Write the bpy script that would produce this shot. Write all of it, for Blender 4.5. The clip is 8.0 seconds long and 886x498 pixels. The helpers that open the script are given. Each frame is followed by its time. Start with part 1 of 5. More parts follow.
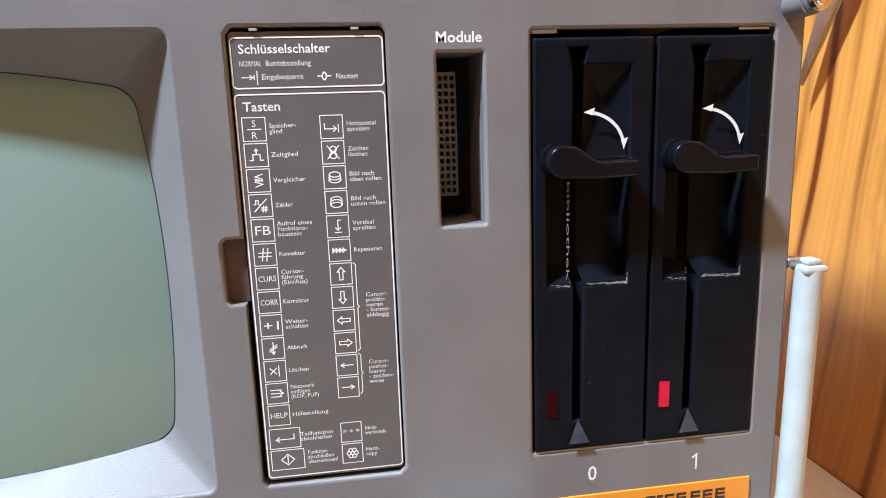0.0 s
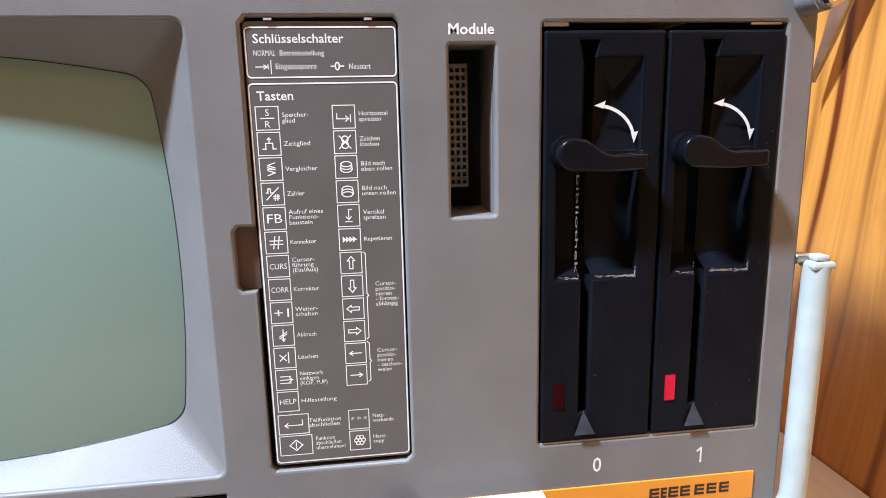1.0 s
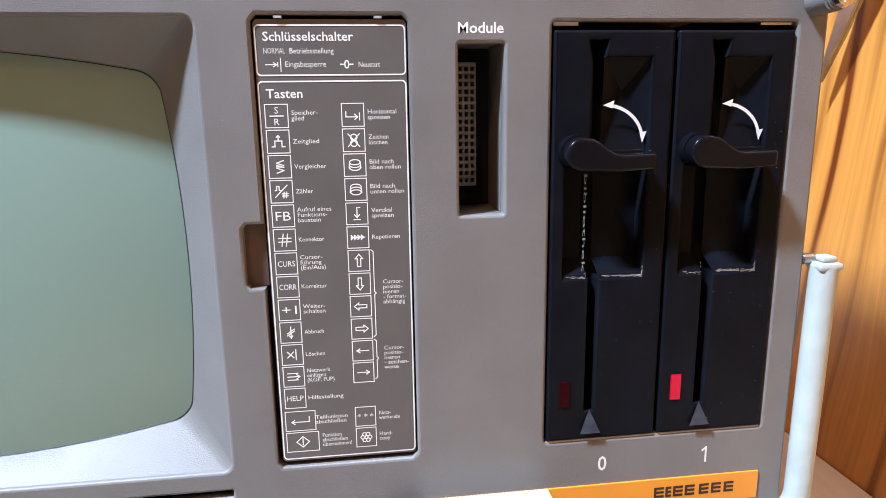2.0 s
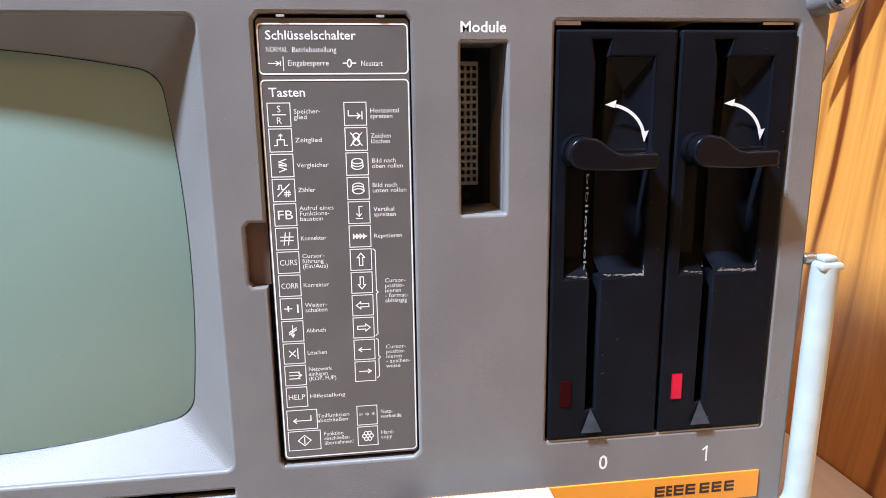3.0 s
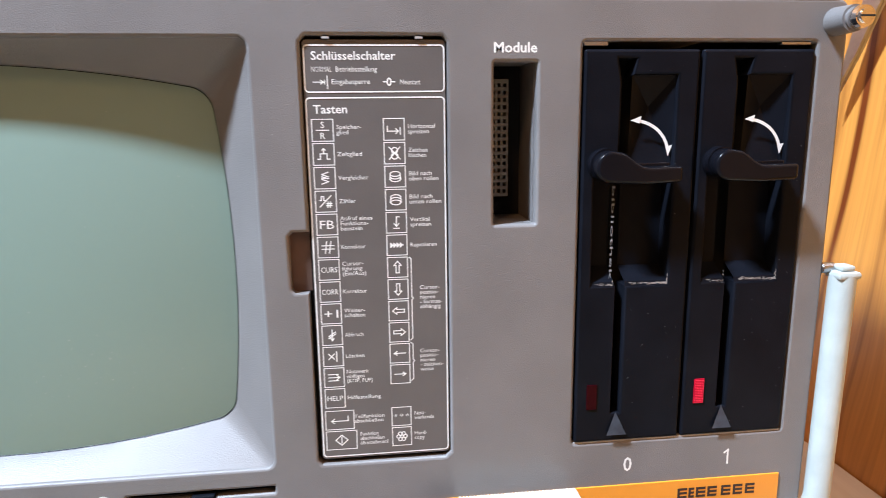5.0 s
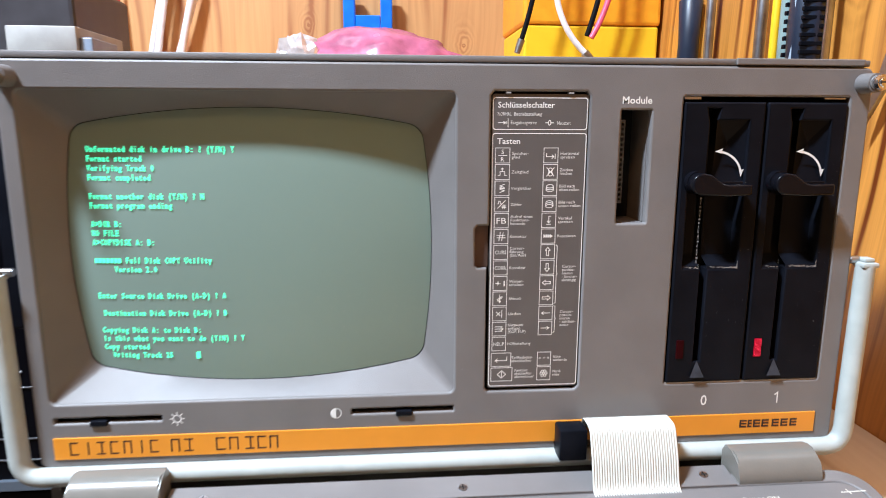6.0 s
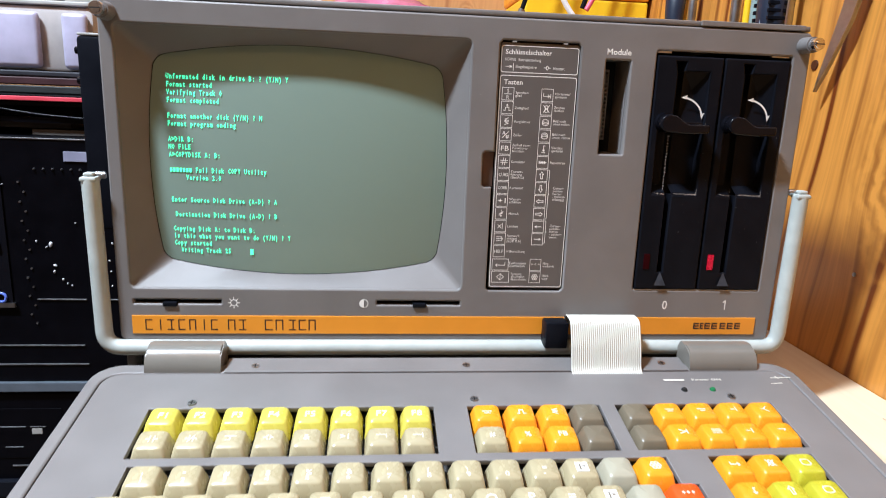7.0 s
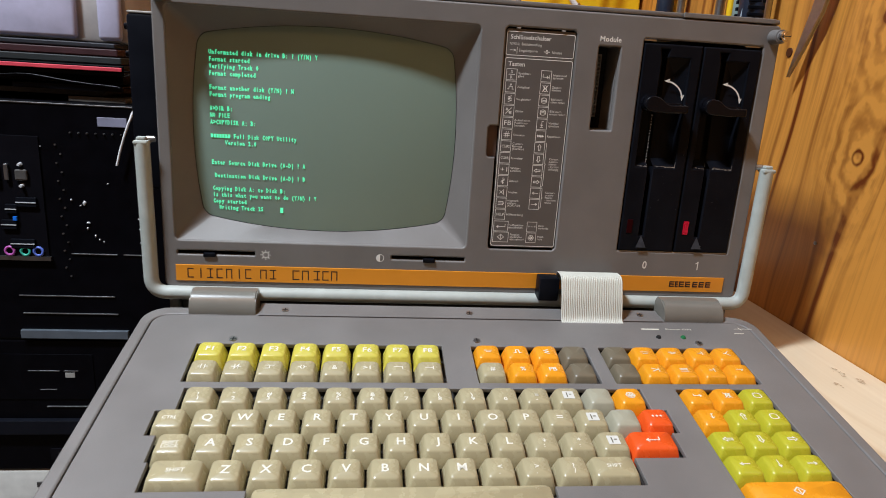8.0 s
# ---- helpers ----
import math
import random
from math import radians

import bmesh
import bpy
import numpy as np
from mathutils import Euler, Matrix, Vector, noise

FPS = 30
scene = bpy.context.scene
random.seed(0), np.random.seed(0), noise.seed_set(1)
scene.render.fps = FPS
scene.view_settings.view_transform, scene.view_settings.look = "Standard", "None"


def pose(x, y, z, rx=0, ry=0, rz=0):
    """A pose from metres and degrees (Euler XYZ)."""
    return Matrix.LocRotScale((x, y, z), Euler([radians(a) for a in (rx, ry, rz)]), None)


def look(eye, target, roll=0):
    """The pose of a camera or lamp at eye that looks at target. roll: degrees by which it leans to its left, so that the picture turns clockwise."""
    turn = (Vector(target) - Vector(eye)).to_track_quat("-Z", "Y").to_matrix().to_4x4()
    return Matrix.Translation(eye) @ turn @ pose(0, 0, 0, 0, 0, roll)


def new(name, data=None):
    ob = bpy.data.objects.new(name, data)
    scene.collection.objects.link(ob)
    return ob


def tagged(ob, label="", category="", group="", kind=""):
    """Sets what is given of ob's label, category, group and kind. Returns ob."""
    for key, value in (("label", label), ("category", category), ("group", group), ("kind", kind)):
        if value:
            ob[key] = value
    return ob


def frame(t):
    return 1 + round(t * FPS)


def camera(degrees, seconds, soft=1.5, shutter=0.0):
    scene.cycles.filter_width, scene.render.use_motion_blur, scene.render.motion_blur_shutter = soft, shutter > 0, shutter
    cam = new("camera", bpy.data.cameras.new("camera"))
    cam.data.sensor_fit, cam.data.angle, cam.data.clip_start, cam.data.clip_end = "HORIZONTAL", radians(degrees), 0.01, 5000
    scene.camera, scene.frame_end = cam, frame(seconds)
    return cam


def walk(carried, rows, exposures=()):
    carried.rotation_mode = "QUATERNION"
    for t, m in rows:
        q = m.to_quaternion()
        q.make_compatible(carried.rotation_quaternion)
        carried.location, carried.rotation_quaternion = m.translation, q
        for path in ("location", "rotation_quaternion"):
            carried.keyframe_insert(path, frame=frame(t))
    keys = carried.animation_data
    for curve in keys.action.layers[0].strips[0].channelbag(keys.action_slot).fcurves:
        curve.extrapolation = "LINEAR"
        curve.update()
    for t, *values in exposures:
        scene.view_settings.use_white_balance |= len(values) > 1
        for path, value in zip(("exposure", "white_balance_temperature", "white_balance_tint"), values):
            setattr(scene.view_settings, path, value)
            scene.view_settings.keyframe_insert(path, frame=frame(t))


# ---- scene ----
cam = camera(68.5, 8.0, soft=0.8, shutter=0.4)
PATH = [
    (0, (0.044, -0.211, 0.321), (0.322, 1.731, -0.071), -1.9),
    (0.5, (0.044, -0.212, 0.32), (0.3, 1.73, -0.085), -1.5),
    (1, (0.043, -0.213, 0.32), (0.298, 1.728, -0.087), -1.2),
    (1.5, (0.042, -0.213, 0.321), (0.291, 1.728, -0.093), -0.9),
    (3, (0.04, -0.213, 0.321), (0.292, 1.726, -0.101), -0.7),
    (3.5, (0.04, -0.214, 0.32), (0.297, 1.726, -0.095), -0.6),
    (4, (0.04, -0.215, 0.321), (0.302, 1.724, -0.096), -0.5),
    (4.2, (0.0395, -0.2155, 0.3215), (0.299, 1.723, -0.092), -0.5),
    (5.3, (0.017, -0.234, 0.325), (0.222, 1.717, -0.064), -0.6),
    (5.5, (-0.003, -0.255, 0.331), (0.191, 1.698, -0.059), -0.4),
    (6, (-0.04, -0.313, 0.335), (0.131, 1.643, -0.045), 0.2),
    (6.5, (-0.051, -0.356, 0.327), (0.127, 1.592, -0.086), 1.3),
    (7, (-0.06, -0.389, 0.314), (0.145, 1.551, -0.129), 2.2),
    (7.5, (-0.067, -0.417, 0.311), (0.163, 1.509, -0.176), 3.0),
    (8, (-0.077, -0.442, 0.317), (0.158, 1.476, -0.201), 3.5),
]
EXPOSURES = [(0.0, 0.30, 5500, 10), (3.0, 0.41, 5430, 10), (4.2, 0.46, 5430, 10), (5.5, 0.28, 5650, 10), (6.5, -0.04, 5800, 10), (7.0, -0.12, 5900, 10), (7.4, -0.62, 6250, 10), (8.0, -0.87, 6300, 10)]
walk(cam, [(t, look(eye, target, roll)) for t, eye, target, roll in PATH], EXPOSURES)

# ---- world and light ----
world = bpy.data.worlds.new("world")
scene.world = world
world.use_nodes = True
world.node_tree.nodes["Background"].inputs[0].default_value = (0.9, 0.95, 1.0, 1)
world.node_tree.nodes["Background"].inputs[1].default_value = 0.05


def area_lamp(name, eye, w, h, watts, colour):
    data = bpy.data.lights.new(name, "AREA")
    data.shape, data.size, data.size_y, data.energy, data.color = "RECTANGLE", w, h, watts, colour
    ob = new(name, data)
    ob.matrix_world = pose(*eye)
    return ob


# a cool tube over the bench, an added fill tube further back and a warm lamp behind the operator; none is in view
# the weak back tube only brightens the back wall; the warm lamp follows brown shadows
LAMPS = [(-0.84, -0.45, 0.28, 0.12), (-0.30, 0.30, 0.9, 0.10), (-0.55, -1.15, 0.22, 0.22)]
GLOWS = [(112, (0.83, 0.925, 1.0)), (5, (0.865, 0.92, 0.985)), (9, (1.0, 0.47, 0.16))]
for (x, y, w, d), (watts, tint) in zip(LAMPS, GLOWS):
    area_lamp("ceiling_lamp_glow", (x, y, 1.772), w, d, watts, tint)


# ---- materials ----
def mat(name, colour, rough=0.5, metal=0.0, spread=0.12, scale=60.0, bump=0.05, bump_scale=900.0, colour2=None, emit=None, spec=0.5, coat=0.0):
    m = bpy.data.materials.new(name)
    m.use_nodes = True
    nt = m.node_tree
    b = nt.nodes["Principled BSDF"]
    b.inputs["Roughness"].default_value = rough
    b.inputs["Metallic"].default_value = metal
    b.inputs["Specular IOR Level"].default_value = spec
    b.inputs["Coat Weight"].default_value = coat
    tc = nt.nodes.new("ShaderNodeTexCoord")
    n1 = nt.nodes.new("ShaderNodeTexNoise")
    n1.inputs["Scale"].default_value, n1.inputs["Detail"].default_value = scale, 6
    nt.links.new(tc.outputs["Object"], n1.inputs["Vector"])
    ramp = nt.nodes.new("ShaderNodeValToRGB")
    c2 = colour2 or tuple(c * (1 - spread) for c in colour)
    c1 = tuple(min(1, c * (1 + spread)) for c in colour) if not colour2 else colour
    ramp.color_ramp.elements[0].position, ramp.color_ramp.elements[1].position = 0.3, 0.7
    ramp.color_ramp.elements[0].color, ramp.color_ramp.elements[1].color = (*c2, 1), (*c1, 1)
    nt.links.new(n1.outputs["Fac"], ramp.inputs["Fac"])
    nt.links.new(ramp.outputs["Color"], b.inputs["Base Color"])
    if bump:
        n2 = nt.nodes.new("ShaderNodeTexNoise")
        n2.inputs["Scale"].default_value, n2.inputs["Detail"].default_value = bump_scale, 3
        nt.links.new(tc.outputs["Object"], n2.inputs["Vector"])
        bp = nt.nodes.new("ShaderNodeBump")
        bp.inputs["Strength"].default_value, bp.inputs["Distance"].default_value = bump, 0.001
        nt.links.new(n2.outputs["Fac"], bp.inputs["Height"])
        nt.links.new(bp.outputs["Normal"], b.inputs["Normal"])
        mr = nt.nodes.new("ShaderNodeMapRange")
        mr.inputs["To Min"].default_value, mr.inputs["To Max"].default_value = rough * 0.8, min(1, rough * 1.2)
        nt.links.new(n1.outputs["Fac"], mr.inputs["Value"])
        nt.links.new(mr.outputs["Result"], b.inputs["Roughness"])
    if emit:
        b.inputs["Emission Color"].default_value = (*emit[0], 1)
        b.inputs["Emission Strength"].default_value = emit[1]
    return m


def wood(name, light, dark, across, along, fine=1.0, rough=0.4, knots=(), contrast=1.0, lean=0.0):
    """Pine with its grain along one axis. across, along: indices of the axes; knots: (across, along, size), round which the grain bends."""
    m = bpy.data.materials.new(name)
    m.use_nodes = True
    nt = m.node_tree
    b = nt.nodes["Principled BSDF"]

    def node(kind, **inputs):
        n = nt.nodes.new(kind)
        for k, v in inputs.items():
            n.inputs[k].default_value = v
        return n

    def op(kind, a, c, clamp=False):
        n = nt.nodes.new("ShaderNodeMath")
        n.operation, n.use_clamp = kind, clamp
        for i, v in enumerate((a, c)):
            if isinstance(v, (int, float)):
                n.inputs[i].default_value = v
            elif v is not None:
                nt.links.new(v, n.inputs[i])
        return n.outputs[0]

    tc = node("ShaderNodeTexCoord")
    sep = node("ShaderNodeSeparateXYZ")
    nt.links.new(tc.outputs["Object"], sep.inputs[0])
    u, v = sep.outputs[across], sep.outputs[along]
    wander = node("ShaderNodeTexNoise", Scale=1.0, Detail=2.0)
    cw = node("ShaderNodeCombineXYZ")
    nt.links.new(op("MULTIPLY", u, 7.0), cw.inputs[0])
    nt.links.new(op("MULTIPLY", v, 2.4), cw.inputs[1])
    nt.links.new(cw.outputs[0], wander.inputs["Vector"])
    fray = node("ShaderNodeTexNoise", Scale=38.0, Detail=3.0)
    nt.links.new(tc.outputs["Object"], fray.inputs["Vector"])
    rough_noise = fray.outputs["Fac"]
    core = 0.0
    bent = u
    for ku, kv, s in knots:
        du, dv = op("SUBTRACT", u, ku), op("SUBTRACT", v, kv)
        d2 = op("ADD", op("POWER", op("ABSOLUTE", op("DIVIDE", du, s), None), 2.0), op("POWER", op("ABSOLUTE", op("DIVIDE", dv, s * 2.0), None), 2.0))
        g = op("EXPONENT", op("MULTIPLY", d2, -1.0), None)
        bent = op("SUBTRACT", bent, op("MULTIPLY", op("MULTIPLY", du, g), 0.88))
        d3 = op("ADD", op("POWER", op("ABSOLUTE", op("DIVIDE", du, s), None), 2.0), op("POWER", op("ABSOLUTE", op("DIVIDE", dv, s), None), 2.0))
        eye = op("MULTIPLY", op("SINE", op("ADD", op("MULTIPLY", op("POWER", d2, 0.5), 14.0), op("MULTIPLY", rough_noise, 16.0)), None), op("EXPONENT", op("MULTIPLY", d2, -0.9), None))
        rim = op("DIVIDE", op("SUBTRACT", op("POWER", d3, 0.5), 0.17), 0.05)
        rim = op("EXPONENT", op("MULTIPLY", op("POWER", op("ABSOLUTE", rim, None), 2.0), -1.0), None)
        core = op("ADD", op("ADD", op("MULTIPLY", rim, 1.1), op("MULTIPLY", eye, 0.42)), core)
    bent = op("ADD", bent, op("MULTIPLY", v, lean))
    bent = op("ADD", bent, op("MULTIPLY", wander.outputs["Fac"], 0.06))

    def streak(fu, fv, detail):
        c = node("ShaderNodeCombineXYZ")
        nt.links.new(op("MULTIPLY", bent, fu), c.inputs[0])
        nt.links.new(op("MULTIPLY", v, fv), c.inputs[1])
        n = node("ShaderNodeTexNoise", Scale=1.0, Detail=detail)
        nt.links.new(c.outputs[0], n.inputs["Vector"])
        return n.outputs["Fac"]

    rings = op("SINE", op("MULTIPLY", bent, 520.0 * fine), None)
    rings = op("POWER", op("ABSOLUTE", op("MULTIPLY", op("ADD", rings, 1.0), 0.5), None), 3.5)
    bunch = op("MULTIPLY", op("SUBTRACT", streak(30 * fine, 1.2, 2.0), 0.44), 4.5, True)
    rings = op("MULTIPLY", op("MULTIPLY", rings, bunch), streak(90 * fine, 5.0, 3.0))
    tone = op("ADD", op("MULTIPLY", rings, 2.7 * contrast), op("MULTIPLY", op("SUBTRACT", streak(13, 0.9, 3.0), 0.5), 0.75 * contrast))
    tone = op("ADD", tone, op("MULTIPLY", op("SUBTRACT", streak(420 * fine, 6.0, 4.0), 0.5), 0.75 * contrast))
    tone = op("ADD", op("ADD", tone, 0.12), op("MULTIPLY", core, 0.9) if knots else 0.0, True)
    ramp = node("ShaderNodeValToRGB")
    ramp.color_ramp.elements[0].color, ramp.color_ramp.elements[1].color = (*light, 1), (*dark, 1)
    nt.links.new(tone, ramp.inputs["Fac"])
    nt.links.new(ramp.outputs["Color"], b.inputs["Base Color"])
    b.inputs["Roughness"].default_value = rough
    bp = node("ShaderNodeBump", Strength=0.12, Distance=0.001)
    nt.links.new(tone, bp.inputs["Height"])
    nt.links.new(bp.outputs["Normal"], b.inputs["Normal"])
    return m


CASE = mat("grey_case_plastic", (0.163, 0.152, 0.147), 0.46, spread=0.09, scale=30, bump=0.2, bump_scale=2600)
CASE_DARK = mat("dark_grey_plastic", (0.06, 0.055, 0.052), 0.55)
CARD = mat("legend_card_print", (0.106, 0.094, 0.088), 0.42, spread=0.06, bump=0.06, bump_scale=2000)
HANDLE = mat("handle_white_rubber", (0.40, 0.43, 0.405), 0.5, spread=0.08, scale=90, bump=0.1, bump_scale=1500)
BLACK = mat("black_plastic", (0.0055, 0.0062, 0.0092), 0.36, spread=0.2, bump=0.06, bump_scale=1800, spec=0.06)
BLACK_GLOSS = mat("black_gloss_plastic", (0.0045, 0.0045, 0.0065), 0.22, bump=0.02, spec=0.14)
# drive black lifted to blue-grey: light caught by the wedge, painted in
RAMP_LIT = mat("black_ramp_lit", (0.035, 0.042, 0.055), 0.3, spread=0.25, scale=300, bump=0.03, spec=0.3)
# near-black put into gaps and slots as their shade; also the unlit indicator lens
BLACK_FILL = mat("black_shade_and_lens", (0.003, 0.003, 0.003), 0.8, bump=0)
WHITE_PRINT = mat("white_print", (0.78, 0.77, 0.74), 0.5, spread=0.05, bump=0)
DARK_PRINT = mat("dark_print", (0.03, 0.014, 0.008), 0.5, bump=0)
ORANGE = mat("orange_strip", (0.72, 0.27, 0.015), 0.45, spread=0.04, bump=0.03)
CHROME = mat("chrome", (0.75, 0.75, 0.76), 0.16, 1.0, bump=0.03, scale=200)
STEEL = mat("brushed_steel", (0.38, 0.38, 0.39), 0.34, 1.0, bump=0.1, scale=150)
HINGE = mat("hinge_grey", (0.165, 0.155, 0.135), 0.30, spread=0.06, bump=0.05)
DUST = mat("dust", (0.42, 0.42, 0.40), 0.8, bump=0)
BRIGHT_EDGE = mat("worn_light_edge", (0.36, 0.34, 0.32), 0.5)
LED_ON = mat("led_red_lit", (0.30, 0.002, 0.015), 0.35, bump=0, emit=((1.0, 0.0, 0.025), 0.09), spec=0.08)
LED_OFF = mat("led_red_unlit", (0.020, 0.0006, 0.002), 0.4, bump=0, spec=0.06)
LED_DOT = mat("led_red_dot", (0.4, 0.02, 0.04), 0.35, bump=0, emit=((1.0, 0.06, 0.12), 1.3), spec=0.08)
LED_GREEN = mat("led_green", (0.02, 0.16, 0.06), 0.25, bump=0)
PHOSPHOR = mat("crt_glass", (0.200, 0.272, 0.230), 0.32, spread=0.03, scale=8, bump=0.0, spec=0.6)
GLOW = mat("phosphor_text", (0.1, 0.5, 0.25), 0.5, bump=0, emit=((0.09, 0.90, 0.42), 1.8))
CONNECTOR = mat("connector_beige", (0.27, 0.23, 0.18), 0.5, bump=0.03)
RIBBON = mat("ribbon_cable_white", (0.55, 0.54, 0.48), 0.45, spread=0.05, bump=0.03)
DESK = wood("desk_pine", (0.74, 0.62, 0.45), (0.50, 0.33, 0.18), 0, 1, 0.7, 0.5, contrast=0.6)
WALLWOOD = wood("pine_board_wall", (0.63, 0.275, 0.050), (0.14, 0.030, 0.005), 1, 2, 0.62, 0.32, contrast=1.25, lean=0.10, knots=((0.031, 0.273, 0.032), (0.030, 0.379, 0.030), (0.16, 0.46, 0.02), (-0.12, 0.40, 0.02)))
BACKWOOD = wood("pine_back_wall", (0.58, 0.31, 0.115), (0.32, 0.12, 0.04), 0, 2, 0.4, 0.45, ((-0.17, 0.50, 0.012), (0.10, 0.47, 0.015)))
# brown chosen for the unseen walls and ceiling so that bounced light turns warm
BOUNCE_BROWN = mat("unseen_wall_warm_bounce", (0.10, 0.055, 0.026), 0.6, scale=4, bump_scale=200)
CEILING = mat("unseen_ceiling_warm_bounce", (0.15, 0.09, 0.045), 0.6, scale=4, bump_scale=200)
FLOOR = mat("floor_dark_carpet", (0.075, 0.055, 0.04), 0.9, scale=30, bump=0.3, bump_scale=400)


# ---- mesh helpers ----
def link_mesh(name, me, material, parent=None, label=""):
    for p in me.polygons:
        p.use_smooth = False
    me.materials.clear()
    me.materials.append(material)
    ob = new(name, me)
    ob.parent = parent
    if label:
        ob["label"] = label
    return ob


def part(name, bm, material, parent=None, label="", smooth=None):
    """One bmesh as one mesh object, under a thing or a part."""
    me = bpy.data.meshes.new(name)
    bmesh.ops.recalc_face_normals(bm, faces=bm.faces)
    bm.to_mesh(me)
    bm.free()
    ob = link_mesh(name, me, material, parent, label)
    if smooth is not None:
        me.shade_smooth()
        me.set_sharp_from_angle(angle=radians(smooth))
    return ob


def root(name, label, category, group="", at=(0, 0, 0)):
    ob = new(name)
    ob.empty_display_size = 0.02
    ob.location = at
    return tagged(ob, label, category, group)


def box(x0, x1, y0, y1, z0, z1, bevel=0.0, segs=2, bm=None):
    own = bm or bmesh.new()
    tmp = bmesh.new()
    bmesh.ops.create_cube(tmp, size=1, matrix=Matrix.Translation(((x0 + x1) / 2, (y0 + y1) / 2, (z0 + z1) / 2)) @ Matrix.Diagonal((abs(x1 - x0), abs(y1 - y0), abs(z1 - z0), 1)))
    if bevel:
        bmesh.ops.bevel(tmp, geom=list(tmp.edges), offset=bevel, segments=segs, profile=0.5, affect="EDGES")
    me = bpy.data.meshes.new("tmp")
    tmp.to_mesh(me)
    tmp.free()
    own.from_mesh(me)
    bpy.data.meshes.remove(me)
    return own


def rod(a, b, r, r2=None, segs=24, bm=None, bevel=0.0):
    """A capped cylinder or cone from a to b."""
    own = bm or bmesh.new()
    a, b = Vector(a), Vector(b)
    tmp = bmesh.new()
    m = Matrix.Translation((a + b) / 2) @ (b - a).to_track_quat("Z", "Y").to_matrix().to_4x4()
    bmesh.ops.create_cone(tmp, cap_ends=True, segments=segs, radius1=r, radius2=r if r2 is None else r2, depth=(b - a).length, matrix=m)
    if bevel:
        rim = [e for e in tmp.edges if any(len(f.verts) > 4 for f in e.link_faces)]
        bmesh.ops.bevel(tmp, geom=rim, offset=bevel, segments=2, affect="EDGES")
    me = bpy.data.meshes.new("tmp")
    tmp.to_mesh(me)
    tmp.free()
    own.from_mesh(me)
    bpy.data.meshes.remove(me)
    return own


def rounded(x0, x1, z0, z1, r=0.0, n=5):
    """A rounded rectangle as a loop of points."""
    if r <= 0:
        return [(x0, z0), (x1, z0), (x1, z1), (x0, z1)]
    out = []
    for cx, cz, a in ((x1 - r, z0 + r, -90), (x1 - r, z1 - r, 0), (x0 + r, z1 - r, 90), (x0 + r, z0 + r, 180)):
        for i in range(n + 1):
            t = radians(a + 90 * i / n)
            out.append((cx + r * math.cos(t), cz + r * math.sin(t)))
    return out


def baked(curve_data):
    """The mesh of a curve or text."""
    ob = new("tmp", curve_data)
    me = bpy.data.meshes.new_from_object(ob.evaluated_get(bpy.context.evaluated_depsgraph_get()))
    bpy.data.objects.remove(ob)
    return me


UPRIGHT = Matrix(((1, 0, 0, 0), (0, 0, -1, 0), (0, 1, 0, 0), (0, 0, 0, 1)))


def plate(name, loops, y0, y1, material, parent, bevel=0.0005, label="", m=None):
    """An upright plate from y0 to y1 whose first loop of (x, z) is the outline and the others are holes, with rounded edges."""
    cu = bpy.data.curves.new("plate", "CURVE")
    cu.dimensions, cu.fill_mode = "2D", "BOTH"
    cu.extrude, cu.bevel_depth, cu.offset, cu.bevel_resolution = (y1 - y0) / 2 - bevel, bevel, -bevel, 2
    for lp in loops:
        sp = cu.splines.new("POLY")
        sp.points.add(len(lp) - 1)
        for p, (x, z) in zip(sp.points, lp):
            p.co = (x, z, 0, 1)
        sp.use_cyclic_u = True
    me = baked(cu)
    me.transform(m if m else Matrix.Translation((0, (y0 + y1) / 2, 0)) @ UPRIGHT)
    bm = bmesh.new()
    bm.from_mesh(me)
    bmesh.ops.remove_doubles(bm, verts=bm.verts, dist=0.00001)
    bm.to_mesh(me)
    bm.normal_update()
    out = (m.to_3x3() @ Vector((0, 0, 1))).normalized() if m else Vector((0, 1, 0))
    rims = [e.index for e in bm.edges if len({abs(f.normal.dot(out)) > 0.9995 for f in e.link_faces}) == 2]
    bm.free()
    ob = link_mesh(name, me, material, parent, label)
    me.shade_smooth()
    me.set_sharp_from_angle(angle=radians(35))
    for i in rims:
        me.edges[i].use_edge_sharp = True
    return ob


def tube(points, r, segs=12, bm=None, flat=1.0):
    """A round bar along a line of points."""
    own = bm or bmesh.new()
    pts = [Vector(p) for p in points]
    rings = []
    side = None
    for i, p in enumerate(pts):
        d = (pts[min(i + 1, len(pts) - 1)] - pts[max(i - 1, 0)]).normalized()
        if side is None:
            side = d.orthogonal().normalized()
        side = (side - d * side.dot(d)).normalized()
        up = d.cross(side)
        rr = r[i] if isinstance(r, (list, tuple)) else r
        rings.append([own.verts.new(p + rr * (math.cos(a) * side + flat * math.sin(a) * up)) for a in [2 * math.pi * k / segs for k in range(segs)]])
    for a, b in zip(rings, rings[1:]):
        for k in range(segs):
            own.faces.new((a[k], a[(k + 1) % segs], b[(k + 1) % segs], b[k]))
    own.faces.new(rings[0])
    own.faces.new(list(reversed(rings[-1])))
    return own


def bend(points, r, n=6):
    """Rounds the corners of a line of points."""
    pts = [Vector(p) for p in points]
    out = [pts[0]]
    for a, b, c in zip(pts, pts[1:], pts[2:]):
        p, q = b + (a - b).normalized() * r, b + (c - b).normalized() * r
        for i in range(n + 1):
            t = i / n
            out.append((1 - t) ** 2 * p + 2 * t * (1 - t) * b + t * t * q)
    return out + [pts[-1]]


# ---- the room ----
Z_DESK, X_WALL, Y_BACK = 0.1185, 0.303, 0.88


